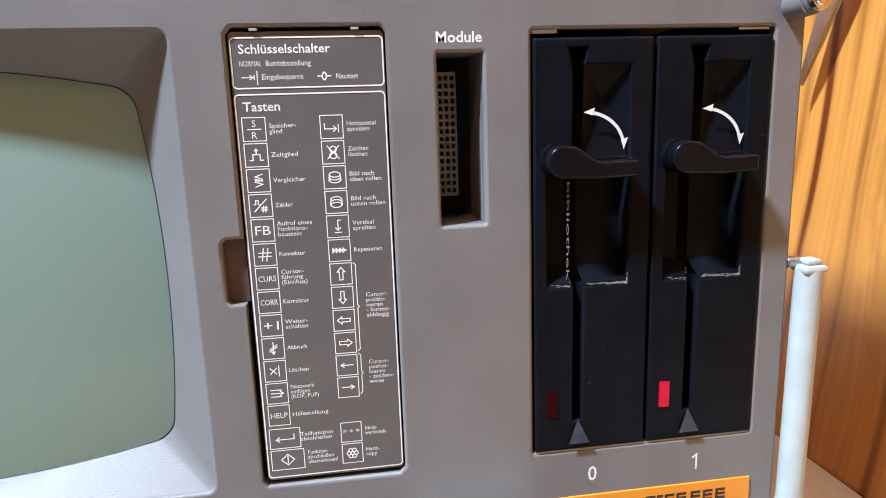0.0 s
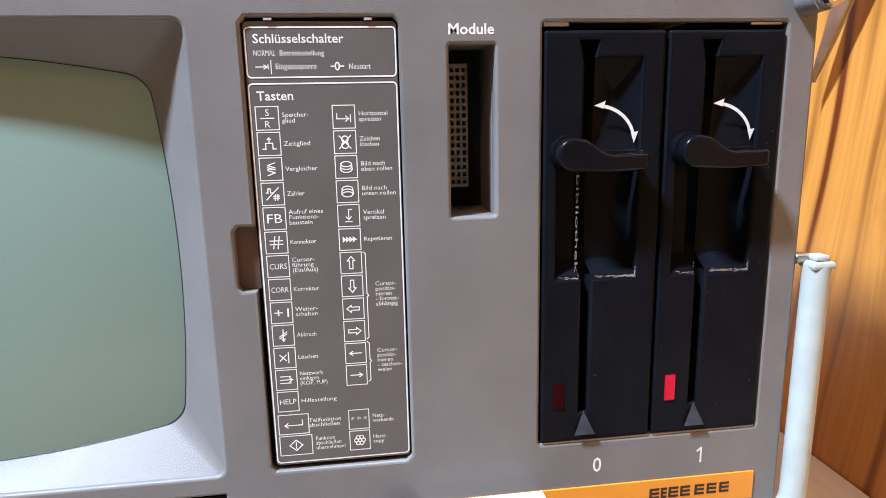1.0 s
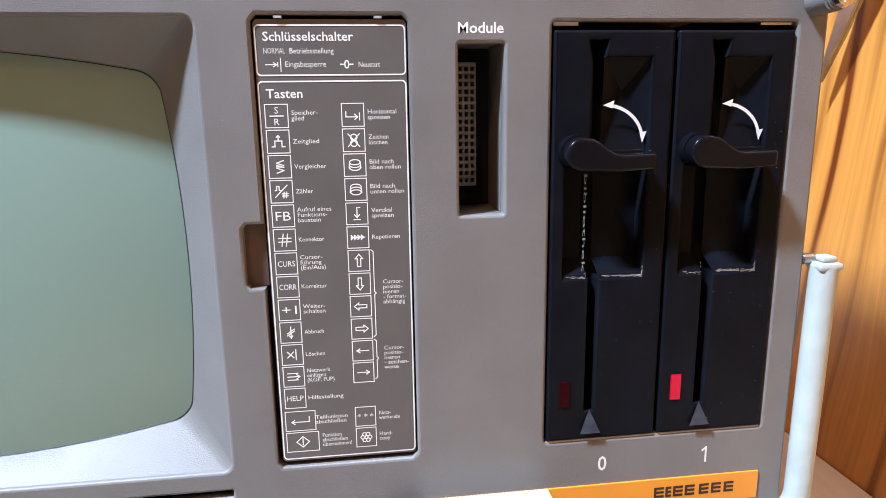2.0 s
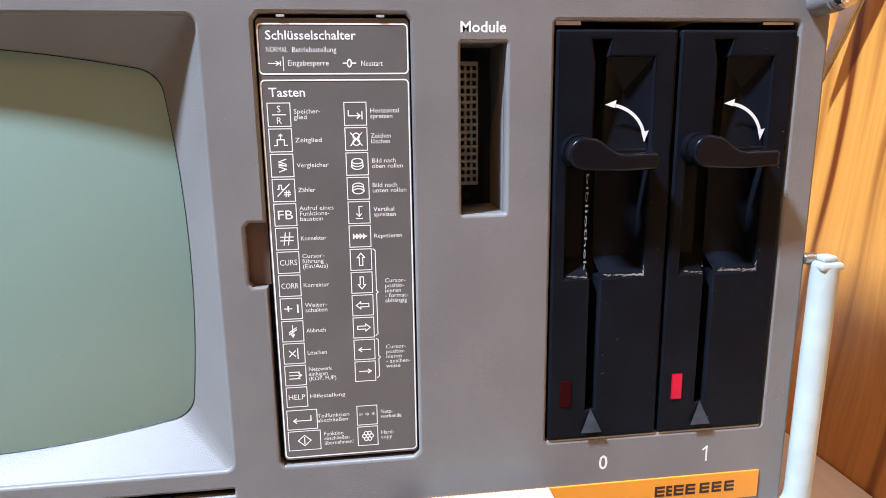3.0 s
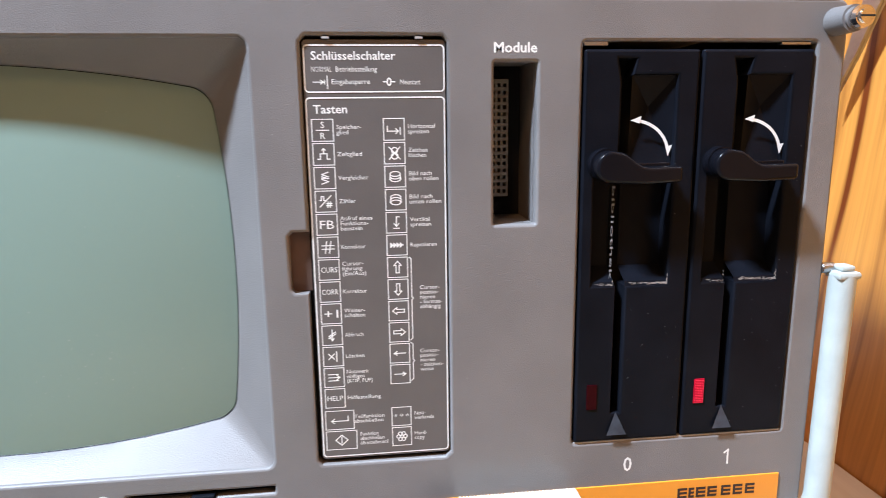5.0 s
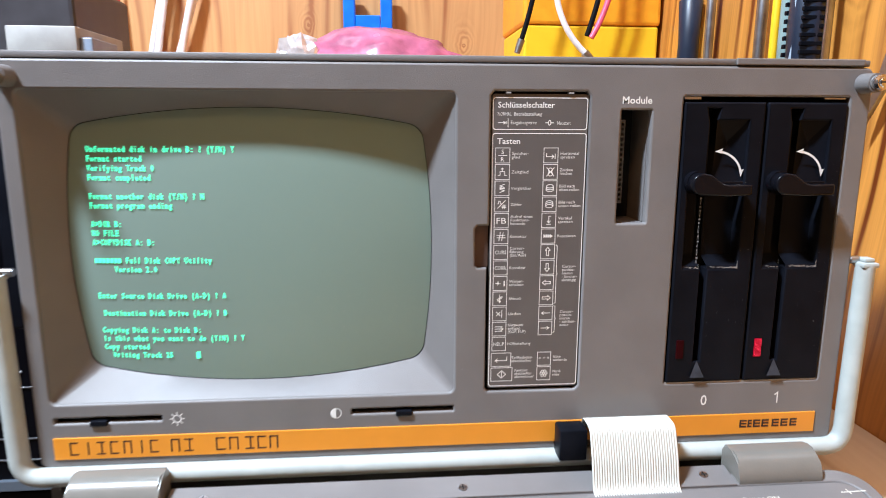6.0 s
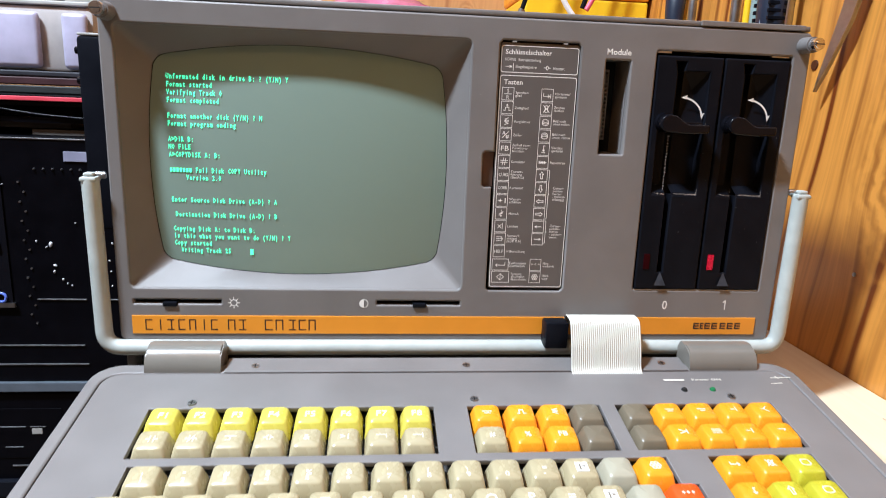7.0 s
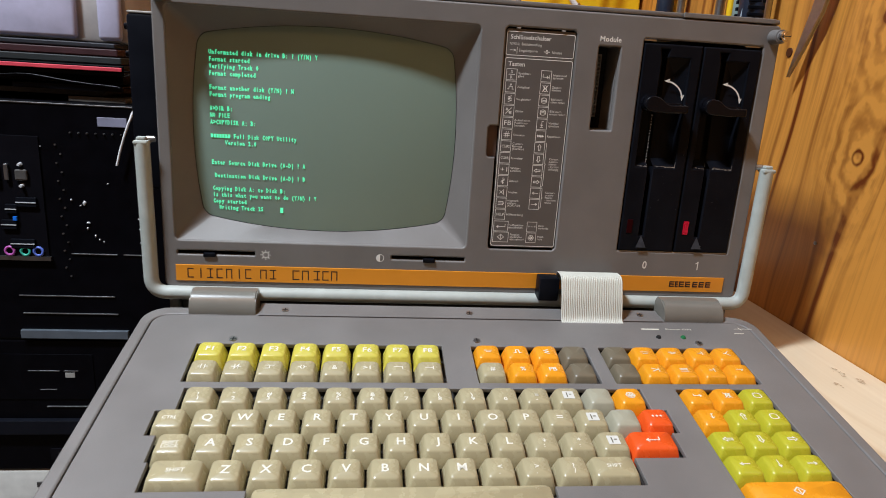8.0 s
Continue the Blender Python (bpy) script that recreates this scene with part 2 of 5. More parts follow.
def slab(name, x0, x1, y0, y1, z0, z1, material, label, category):
    return tagged(part(name, box(x0, x1, y0, y1, z0, z1), material), label, category, "", "structure")


slab("floor", -1.7, 0.4, -2.1, 1.0, -0.66, -0.62, FLOOR, "dark floor of the workshop", "floor")
slab("ceiling", -1.7, 0.4, -2.1, 1.0, 1.82, 1.86, CEILING, "unseen ceiling, browned for a warm bounce", "ceiling")
slab("wall_north", -1.7, 0.4, Y_BACK, Y_BACK + 0.04, -0.62, 1.82, BACKWOOD, "pine board wall behind the workbench", "wall")
slab("wall_south", -1.7, 0.4, -2.1, -2.06, -0.62, 1.82, BOUNCE_BROWN, "unseen wall, browned for a warm bounce", "wall")
slab("wall_west", -1.74, -1.7, -2.1, 1.0, -0.62, 1.82, BOUNCE_BROWN, "unseen wall, browned for a warm bounce", "wall")
# added section out of view, darker than the pine to cut its bounce
slab("wall_east_2", X_WALL, X_WALL + 0.03, -2.06, -0.46, -0.62, 1.82, BOUNCE_BROWN, "unseen dark wall beyond the bench, added to cut the pine bounce", "wall")
slab("wall_east", X_WALL, X_WALL + 0.03, -0.459, Y_BACK, -0.62, 1.82, WALLWOOD, "varnished pine board wall with knots", "wall")
slab("desk", -0.206, X_WALL - 0.001, -0.27, Y_BACK - 0.001, Z_DESK - 0.03, Z_DESK, DESK, "light pine worktop with scuffs and stains", "desk")


# ---- printing helpers ----
def strokes(lines, w, bm=None, grow=True):
    """Flat lines of width w in the x-y plane, from lists of points."""
    own = bm or bmesh.new()
    for pts in lines:
        for a, b in zip(pts, pts[1:]):
            a, b = Vector((*a, 0)), Vector((*b, 0))
            d = (b - a)
            if d.length < 1e-7:
                continue
            d.normalize()
            n = Vector((-d.y, d.x, 0)) * (w / 2)
            e = d * (w / 2 if grow else 0)
            lift = Vector((0, 0, 0.0000015 * len(own.faces)))  # crossing lines lie one over the other
            own.faces.new([own.verts.new(p + lift) for p in (a - e - n, b + e - n, b + e + n, a - e + n)])
    return own


def arc(cx, cy, rx, ry, a0, a1, n=16):
    return [(cx + rx * math.cos(radians(a0 + (a1 - a0) * i / n)), cy + ry * math.sin(radians(a0 + (a1 - a0) * i / n))) for i in range(n + 1)]


def on_panel(x, z, y=-0.00008):
    return Matrix.Translation((x, y, z)) @ UPRIGHT


def printed(name, bm, material, parent, m, label=""):
    me = bpy.data.meshes.new(name)
    bm.to_mesh(me)
    bm.free()
    me.transform(m)
    return link_mesh(name, me, material, parent, label)


def lettering(name, text, cap, material, parent, m, width=None, bold=0.0, centre=False, spacing=1.0, label=""):
    """Words with capitals cap high, stretched to a width where one is given."""
    cu = bpy.data.curves.new("words", "FONT")
    cu.body, cu.size, cu.resolution_u, cu.offset, cu.space_line = text, 1.0, 2, bold, spacing
    me = baked(cu)
    xs = [v.co.x for v in me.vertices]
    k = cap / 0.70
    kx = width / (max(xs) - min(xs)) if width else k
    x0 = (max(xs) + min(xs)) / 2 if centre else min(xs)
    me.transform(m @ Matrix.Diagonal((kx, k, 1, 1)) @ Matrix.Translation((-x0, -0.35 if centre else 0, 0)))
    return link_mesh(name, me, material, parent, label)


# ---- the portable computer ----
pc = root("portable_computer", "grey portable programming computer, lid open, screen lit", "computer", at=(0, 0.08, Z_DESK))


def adopt(thing):
    """Keeps the places of all parts that were built in world metres under a thing that stands elsewhere."""
    bpy.context.view_layer.update()
    for child in thing.children:
        child.matrix_parent_inverse = thing.matrix_world.inverted()


card_hole = [(0.0092, 0.2005), (0.0107, 0.1986), (0.0563, 0.1986), (0.0583, 0.2005), (0.0583, 0.348), (0.0566, 0.350), (0.0119, 0.350), (0.0102, 0.348),
             (0.0102, 0.2855), (0.0045, 0.2855), (0.0032, 0.284), (0.0032, 0.2655), (0.0045, 0.264), (0.0092, 0.264)]
slot_l, slot_r = (-0.204, -0.153), (-0.059, -0.007)
panel = plate("front_panel", [rounded(-0.213, 0.2015, 0.1655, 0.3625, 0.004), rounded(-0.205, -0.0067, 0.1988, 0.3493, 0.003), card_hole, rounded(0.0742, 0.0892, 0.286, 0.3415, 0.0006),
              rounded(0.105, 0.1905, 0.2, 0.3482, 0.0012), rounded(*slot_l, 0.1888, 0.1914, 0.0004), rounded(*slot_r, 0.1888, 0.1914, 0.0004)], 0.0, 0.005, CASE, pc, 0.0011)
# housing behind the panel: four walls, back, and the lid rim over the top edge
part("housing_top", box(-0.2135, 0.2005, 0.0055, 0.17, 0.3585, 0.3655, 0.0015), CASE, pc, smooth=35)
part("housing_side", box(-0.2125, -0.2065, 0.0052, 0.17, 0.118, 0.358, 0.001), CASE, pc)
part("housing_side", box(0.194, 0.2008, 0.0052, 0.17, 0.118, 0.358, 0.001), CASE, pc)
part("housing_bottom", box(-0.206, 0.1935, 0.012, 0.17, 0.118, 0.162, 0.001), CASE_DARK, pc)
part("housing_back", box(-0.206, 0.1935, 0.165, 0.17, 0.163, 0.358), CASE, pc)
part("rim_strip", box(-0.2125, 0.2, 0.0012, 0.0050, 0.3630, 0.3662, 0.0008), CASE, pc, smooth=35)
# black strip standing in for the shade between rim and lid
part("rim_gap", box(-0.212, 0.1995, 0.0050, 0.0056, 0.3640, 0.3664), BLACK_FILL, pc)
part("lid_latch", box(0.130, 0.196, -0.0005, 0.0011, 0.3632, 0.3664, 0.0005), CASE, pc)

# tube surround: four sloping faces that end on the bowed outline of the tube
XC, ZC = -0.1056, 0.2738


def glass_y(x, z):
    return 0.0066 + ((x - XC) ** 2 + (z - ZC) ** 2) / 1.25


def bowed(x0, x1, z0, z1, r, bx, bz, n=6, m=12):
    base = rounded(x0, x1, z0, z1, r, n)
    out = []
    for k in range(4):
        arc_pts = base[k * (n + 1):(k + 1) * (n + 1)]
        nxt = base[((k + 1) * (n + 1)) % len(base)]
        out += arc_pts
        a = arc_pts[-1]
        out += [(a[0] + (nxt[0] - a[0]) * i / m, a[1] + (nxt[1] - a[1]) * i / m) for i in range(1, m)]
    cx, cz, hx, hz = (x0 + x1) / 2, (z0 + z1) / 2, (x1 - x0) / 2, (z1 - z0) / 2
    return [(cx + (x - cx) * (1 + bx / hx * (1 - min(1, ((z - cz) / hz) ** 2))), cz + (z - cz) * (1 + bz / hz * (1 - min(1, ((x - cx) / hx) ** 2)))) for x, z in out]


bm = bmesh.new()
loops = [[(x, 0.0012, z) for x, z in bowed(-0.2055, -0.0062, 0.1983, 0.3498, 0.003, 0, 0)]]
inner = bowed(-0.1890, -0.0220, 0.2138, 0.3338, 0.006, 0.0048, 0.0086)
loops.append([(x, glass_y(x, z) - 0.0004, z) for x, z in inner])
loops.append([(x, glass_y(x, z) + 0.0006, z) for x, z in bowed(-0.1888, -0.0222, 0.2140, 0.3336, 0.006, 0.0048, 0.0086)])
rows_v = [[bm.verts.new(p) for p in lp] for lp in loops]
for a, b in zip(rows_v, rows_v[1:]):
    for i in range(len(a)):
        bm.faces.new((a[i], a[(i + 1) % len(a)], b[(i + 1) % len(a)], b[i]))
part("tube_surround", bm, CASE, pc, "grey bezel sloping in to the tube", smooth=30)
# black lip in place of the shadow line between bezel and glass
bm = bmesh.new()
rows_v = [[bm.verts.new((x, glass_y(x, z) + dy, z)) for x, z in bowed(-0.1888 + i, -0.0222 - i, 0.2140 + i, 0.3336 - i, 0.006, 0.0048, 0.0086)] for i, dy in ((0.0, -0.0003), (0.0005, 0.0004), (0.0005, 0.004))]
for a, b in zip(rows_v, rows_v[1:]):
    for i in range(len(a)):
        bm.faces.new((a[i], a[(i + 1) % len(a)], b[(i + 1) % len(a)], b[i]))
part("tube_gasket", bm, BLACK, pc, "thin black edge painted as the shadow gap round the tube", smooth=30)
bm = bmesh.new()
nx, nz = 40, 30
grid = [[bm.verts.new((x, glass_y(x, z), z)) for x in np.linspace(-0.1975, -0.0135, nx)] for z in np.linspace(0.2045, 0.3475, nz)]
for a, b in zip(grid, grid[1:]):
    for i in range(nx - 1):
        bm.faces.new((a[i], a[i + 1], b[i + 1], b[i]))
screen = part("screen", bm, PHOSPHOR, pc, "green monochrome tube face with dust", smooth=180)

# words on the screen, in cells of one width
LINES = {0: "Unformated disk in drive B: ? (Y/N) Y", 1: "Format started", 2: "Verifying Track 0", 3: "Format completed", 5: "Format another disk (Y/N) ? N",
         6: "Format program ending", 8: "A>DIR B:", 9: "NO FILE", 10: "A>COPYDISK A: B:", 12: "CP/M-86 Full Disk COPY Utility", 13: "     Version 2.0",
         16: "Enter Source Disk Drive (A-D) ? A", 18: " Destination Disk Drive (A-D) ? B", 20: "Copying Disk A: to Disk B:", 21: "Is this what you want to do (Y/N) ? Y",
         22: "Copy started", 23: "  Writing Track 25"}
glyphs = {}


def glyph(ch):
    if ch not in glyphs:
        cu = bpy.data.curves.new("glyph", "FONT")
        cu.body, cu.size, cu.resolution_u, cu.offset = ch, 1.0, 1, 0.03
        me = baked(cu)
        xs = [v.co.x for v in me.vertices] or [0, 1]
        glyphs[ch] = (me, min(xs), max(xs))
    return glyphs[ch]


CELL, PITCH = 0.00190, 0.00447
for row, words in LINES.items():
    bm = bmesh.new()
    for i, ch in enumerate(words):
        if ch == " " or (row == 12 and i < 7):
            continue
        me, x0, x1 = glyph(ch)
        k = min(1.0, 0.55 / max(x1 - x0, 0.1)) if ch not in "iltI:./" else 1.0
        tmp = me.copy()
        tmp.transform(Matrix.Translation((-0.1823 + (i + 0.5) * CELL, 0, 0.3210 - row * PITCH)) @ UPRIGHT @ Matrix.Diagonal((0.0029 * k, 0.0041, 1, 1)) @ Matrix.Translation((-(x0 + x1) / 2, 0, 0)))
        bm.from_mesh(tmp)
        bpy.data.meshes.remove(tmp)
    if row == 12:
        for k in range(7):
            vs = [(-0.1823 + (k + dx) * CELL, 0, 0.3210 - row * PITCH + dz) for dx, dz in ((0.15, 0), (0.85, 0), (0.85, 0.0024), (0.15, 0.0024))]
            bm.faces.new([bm.verts.new(v) for v in vs])
    for v in bm.verts:
        v.co.y = glass_y(v.co.x, v.co.z) - 0.0004
    part("text_line", bm, GLOW, screen)
bm = bmesh.new()
x, z = -0.1823 + 24 * CELL, 0.3210 - 23 * PITCH
bm.faces.new([bm.verts.new((x + dx, glass_y(x, z) - 0.0004, z + dz)) for dx, dz in ((0, -0.0006), (0.0019, -0.0006), (0.0019, 0.0030), (0, 0.0030))])
part("cursor_block", bm, GLOW, screen)

# dust on the glass
rng = random.Random(4)
bm = bmesh.new()
for _ in range(60):
    if rng.random() < 0.55:
        x, z = rng.gauss(-0.068, 0.010), rng.gauss(0.238, 0.007)
    else:
        x, z = rng.uniform(-0.186, -0.024), rng.uniform(0.218, 0.332)
    s, l = rng.uniform(0.00004, 0.00009), rng.uniform(1, 3)
    a = rng.uniform(0, 3.14)
    dx, dz = math.cos(a) * s * l, math.sin(a) * s * l
    bm.faces.new([bm.verts.new((px, glass_y(px, pz) - 0.00015, pz)) for px, pz in ((x - dx + dz / l, z - dz - dx / l), (x + dx + dz / l, z + dz - dx / l), (x + dx - dz / l, z + dz + dx / l), (x - dx - dz / l, z - dz + dx / l))])
dust = part("dust_specks", bm, DUST, screen)
dust["kind"] = "stuff"

# dust and pale nicks on the grey panel
bm = bmesh.new()
for _ in range(150):
    x, z, r = rng.uniform(-0.205, 0.198), rng.uniform(0.184, 0.362), rng.uniform(0.00004, 0.00013)
    if (-0.208 < x < -0.004 and 0.1955 < z < 0.3525) or 0.001 < x < 0.060 or 0.072 < x < 0.091 or 0.103 < x < 0.193 or (x < -0.004 and z < 0.1935):
        continue
    strokes([[(x, z), (x + r * rng.uniform(-2, 2), z + r * rng.uniform(-2, 2))]], r, bm)
printed("dust_specks", bm, DUST, panel, on_panel(0, 0, -0.00005))["kind"] = "stuff"

# brightness and contrast sliders with their signs
for (x0, x1), knob in ((slot_l, -0.183), (slot_r, -0.0325)):
    # black slab behind the slit, coloured as its shade
    s = part("slider_slot", box(x0 - 0.001, x1 + 0.001, 0.0052, 0.007, 0.186, 0.194), BLACK_FILL, pc)
    b = box(knob - 0.0042, knob + 0.0042, -0.0012, 0.005, 0.1872, 0.1902, 0.0007)
    part("slider_knob", b, BLACK, s)
rays = [[(0.0022 * math.cos(a), 0.0022 * math.sin(a)), (0.0034 * math.cos(a), 0.0034 * math.sin(a))] for a in [k * math.pi / 4 for k in range(8)]]
printed("brightness_sign", strokes([arc(0, 0, 0.0019, 0.0019, 0, 360)] + rays, 0.0005), WHITE_PRINT, pc, on_panel(-0.1455, 0.1897))
bm = strokes([arc(0, 0, 0.0026, 0.0026, 0, 360, 24)], 0.0004)
bm.faces.new([bm.verts.new((px, py, 0.0002)) for px, py in arc(0, 0, 0.0026, 0.0026, 90, 270, 14)])
printed("contrast_sign", bm, WHITE_PRINT, pc, on_panel(-0.0670, 0.1897))

# orange strip with the maker's marks as plain blocks
strip = part("name_strip", box(-0.2055, 0.1912, -0.0006, 0.0004, 0.1700, 0.1815, 0.0002), ORANGE, pc, "orange printed strip")
letters = [(-0.1975 + 0.0064 * k, 0.0042) for k in range(7)] + [(-0.1490, 0.0045), (-0.1425, 0.0045), (-0.1270, 0.0048), (-0.1205, 0.0048), (-0.1125, 0.0045), (-0.1065, 0.0045), (-0.1005, 0.0045)]
for i, (x, w) in enumerate(letters):
    if i in (1, 5):
        shape = [[(w / 2, 0), (w / 2, 0.0062)]]
    elif i % 3 == 0:
        shape = [[(w - 0.0008, 0.0062), (0, 0.0062), (0, 0), (w - 0.0008, 0)]]
    elif i % 3 == 1:
        shape = [[(0, 0), (0, 0.0062), (w - 0.0008, 0.0062), (w - 0.0008, 0)]]
    else:
        shape = [[(0, 0.0062), (w - 0.0008, 0.0062)], [(w / 2, 0.0062), (w / 2, 0)], [(0, 0), (w - 0.0008, 0)]]
    printed("mark", strokes(shape, 0.0007), DARK_PRINT, strip, on_panel(x, 0.1727, -0.0007))
for k in range(7):
    w = 0.0024 if k == 1 else 0.0040
    printed("maker_mark", strokes([[(0, h), (w, h)] for h in (0.0005, 0.0022, 0.0039)] + [[(0.0005, 0), (0.0005, 0.0044)]], 0.0010, grow=False), DARK_PRINT, strip, on_panel((0.1485, 0.1531, 0.1562, 0.1610, 0.1668, 0.1718, 0.1770)[k], 0.1737, -0.0007))
lettering("panel_word", "Module", 0.0033, WHITE_PRINT, pc, on_panel(0.0741, 0.3446), width=0.0148, bold=0.02)
lettering("panel_digit", "0", 0.0058, WHITE_PRINT, pc, on_panel(0.1258, 0.1872), width=0.0034, bold=0.012)
printed("panel_digit", strokes([[(0.0, 0.0046), (0.0014, 0.0057), (0.0014, 0.0)]], 0.00075), WHITE_PRINT, pc, on_panel(0.1674, 0.1874))

# module slot with its socket
bm = bmesh.new()
for a, b in (((0.0735, 0.0892), (0.2860, 0.2853)), ((0.0735, 0.0892), (0.3420, 0.3428))):
    box(*a, 0.0048, 0.026, min(b), max(b), bm=bm)
box(0.0728, 0.0739, 0.0048, 0.026, 0.2862, 0.3418, bm=bm)
box(0.0891, 0.0902, 0.0048, 0.026, 0.2862, 0.3418, bm=bm)
slot = part("module_slot", bm, CASE, pc)
# black sheet that paints the shade at the end of the slot
part("slot_back", box(0.0735, 0.0895, 0.0262, 0.028, 0.286, 0.342), BLACK_FILL, slot)
sock = []
for cx in (0.0778, 0.0799, 0.0820):
    for k in range(16):
        cz = 0.2958 + k * 0.0026
        sock.append([(cx - 0.0006, cz - 0.0007), (cx + 0.0006, cz - 0.0007), (cx + 0.0006, cz + 0.0007), (cx - 0.0006, cz + 0.0007)])
plate("socket", [rounded(0.0764, 0.0834, 0.2938, 0.3370, 0.0003)] + sock, 0.0195, 0.0260, CONNECTOR, slot, 0.0001, "beige three-row socket")
for z in (0.2900, 0.3395):
    part("slot_screw", rod((0.0795, 0.0262, z), (0.0795, 0.0235, z), 0.0016, bevel=0.0003), BLACK_GLOSS, slot)

# legend card in its frame
# black slab as the shade round and behind the card
part("card_bed", box(0.0025, 0.0586, 0.0052, 0.0075, 0.1990, 0.3505), BLACK_FILL, pc)
# brown here is the warm-lit shade of the finger notch, put into the colour
part("card_notch", box(0.0030, 0.0101, 0.0035, 0.0050, 0.2642, 0.2853), mat("notch_warm_shade", (0.10, 0.055, 0.04), 0.6), pc)
card = plate("legend_card", [rounded(0.0108, 0.0578, 0.2003, 0.3488, 0.0015)], 0.0012, 0.0040, CARD, pc, 0.0002, "dark grey card printed with key symbols in white")
for x in (0.0185, 0.049):
    part("card_clip", box(x - 0.0012, x + 0.0012, 0.0004, 0.004, 0.3490, 0.3497), BRIGHT_EDGE, card)
CY = 0.00112
CDX, CDZ = 0.0008, -0.0006


def outline(x0, x1, z0, z1, r, w):
    lp = rounded(x0, x1, z0, z1, r, 5)
    return strokes([lp + lp[:1]], w)


printed("card_border", outline(0.0113, 0.0573, 0.3321, 0.3470, 0.0013, 0.00045), WHITE_PRINT, card, on_panel(0, 0, CY))
printed("card_border", outline(0.0113, 0.0573, 0.2013, 0.3302, 0.0013, 0.00045), WHITE_PRINT, card, on_panel(0, 0, CY))


def words(text, x, z, cap, width=None, bold=0.0, spacing=0.85):
    lettering("caption", text, cap, WHITE_PRINT, card, on_panel(x + CDX, z + CDZ, CY), width, bold - 0.010, spacing=spacing)


words("Schl\u00fcsselschalter", 0.0128, 0.3430, 0.0027, 0.0276, 0.022)
words("NORMAL", 0.0128, 0.3392, 0.0017, 0.0065)
words("Betriebsstellung", 0.0207, 0.3392, 0.0017, 0.0135, 0.008)
words("Eingabesperre", 0.0192, 0.3352, 0.0017, 0.0125, 0.008)
words("Neustart", 0.0418, 0.3350, 0.0017, 0.0067, 0.008)
printed("key_sign", strokes([[(0.0132, 0.3359), (0.0165, 0.3359)], [(0.0156, 0.3365), (0.0166, 0.3359), (0.0156, 0.3353)], [(0.0169, 0.3365), (0.0169, 0.3353)], [(0.0178, 0.3378), (0.0178, 0.3338)]], 0.0003), WHITE_PRINT, card, on_panel(CDX, CDZ, CY))
printed("key_sign", strokes([arc(0.0381, 0.3359, 0.0006, 0.0011, 0, 360), [(0.0362, 0.3359), (0.0374, 0.3359)], [(0.0388, 0.3359), (0.0400, 0.3359)]], 0.0004), WHITE_PRINT, card, on_panel(CDX, CDZ, CY))
words("Tasten", 0.0127, 0.3258, 0.0028, 0.0112, 0.022)

S = 0.0020
ARROW = lambda a: [(x * math.cos(a) - y * math.sin(a), x * math.sin(a) + y * math.cos(a)) for x, y in ((-1, 0.28), (0.35, 0.28), (0.35, 0.62), (1.1, 0), (0.35, -0.62), (0.35, -0.28), (-1, -0.28), (-1, 0.28))]
THIN = lambda a: [[(x * math.cos(a) - y * math.sin(a), x * math.sin(a) + y * math.cos(a)) for x, y in ln] for ln in (((-1, 0), (1, 0)), ((0.5, 0.35), (1, 0), (0.5, -0.35)))]
petals = [arc(0.62 * math.cos(a), 0.62 * math.sin(a), 0.34, 0.34, 0, 360, 10) for a in [k * math.pi / 3 for k in range(6)]] + [arc(0, 0, 0.28, 0.28, 0, 360, 10)]
roll_up = [arc(0, 0.45, 0.85, 0.42, 0, 180), arc(0, -0.45, 0.85, 0.42, 180, 360), [(-0.85, 0.45), (-0.95, -0.45)], [(0.85, 0.45), (0.95, -0.45)]]
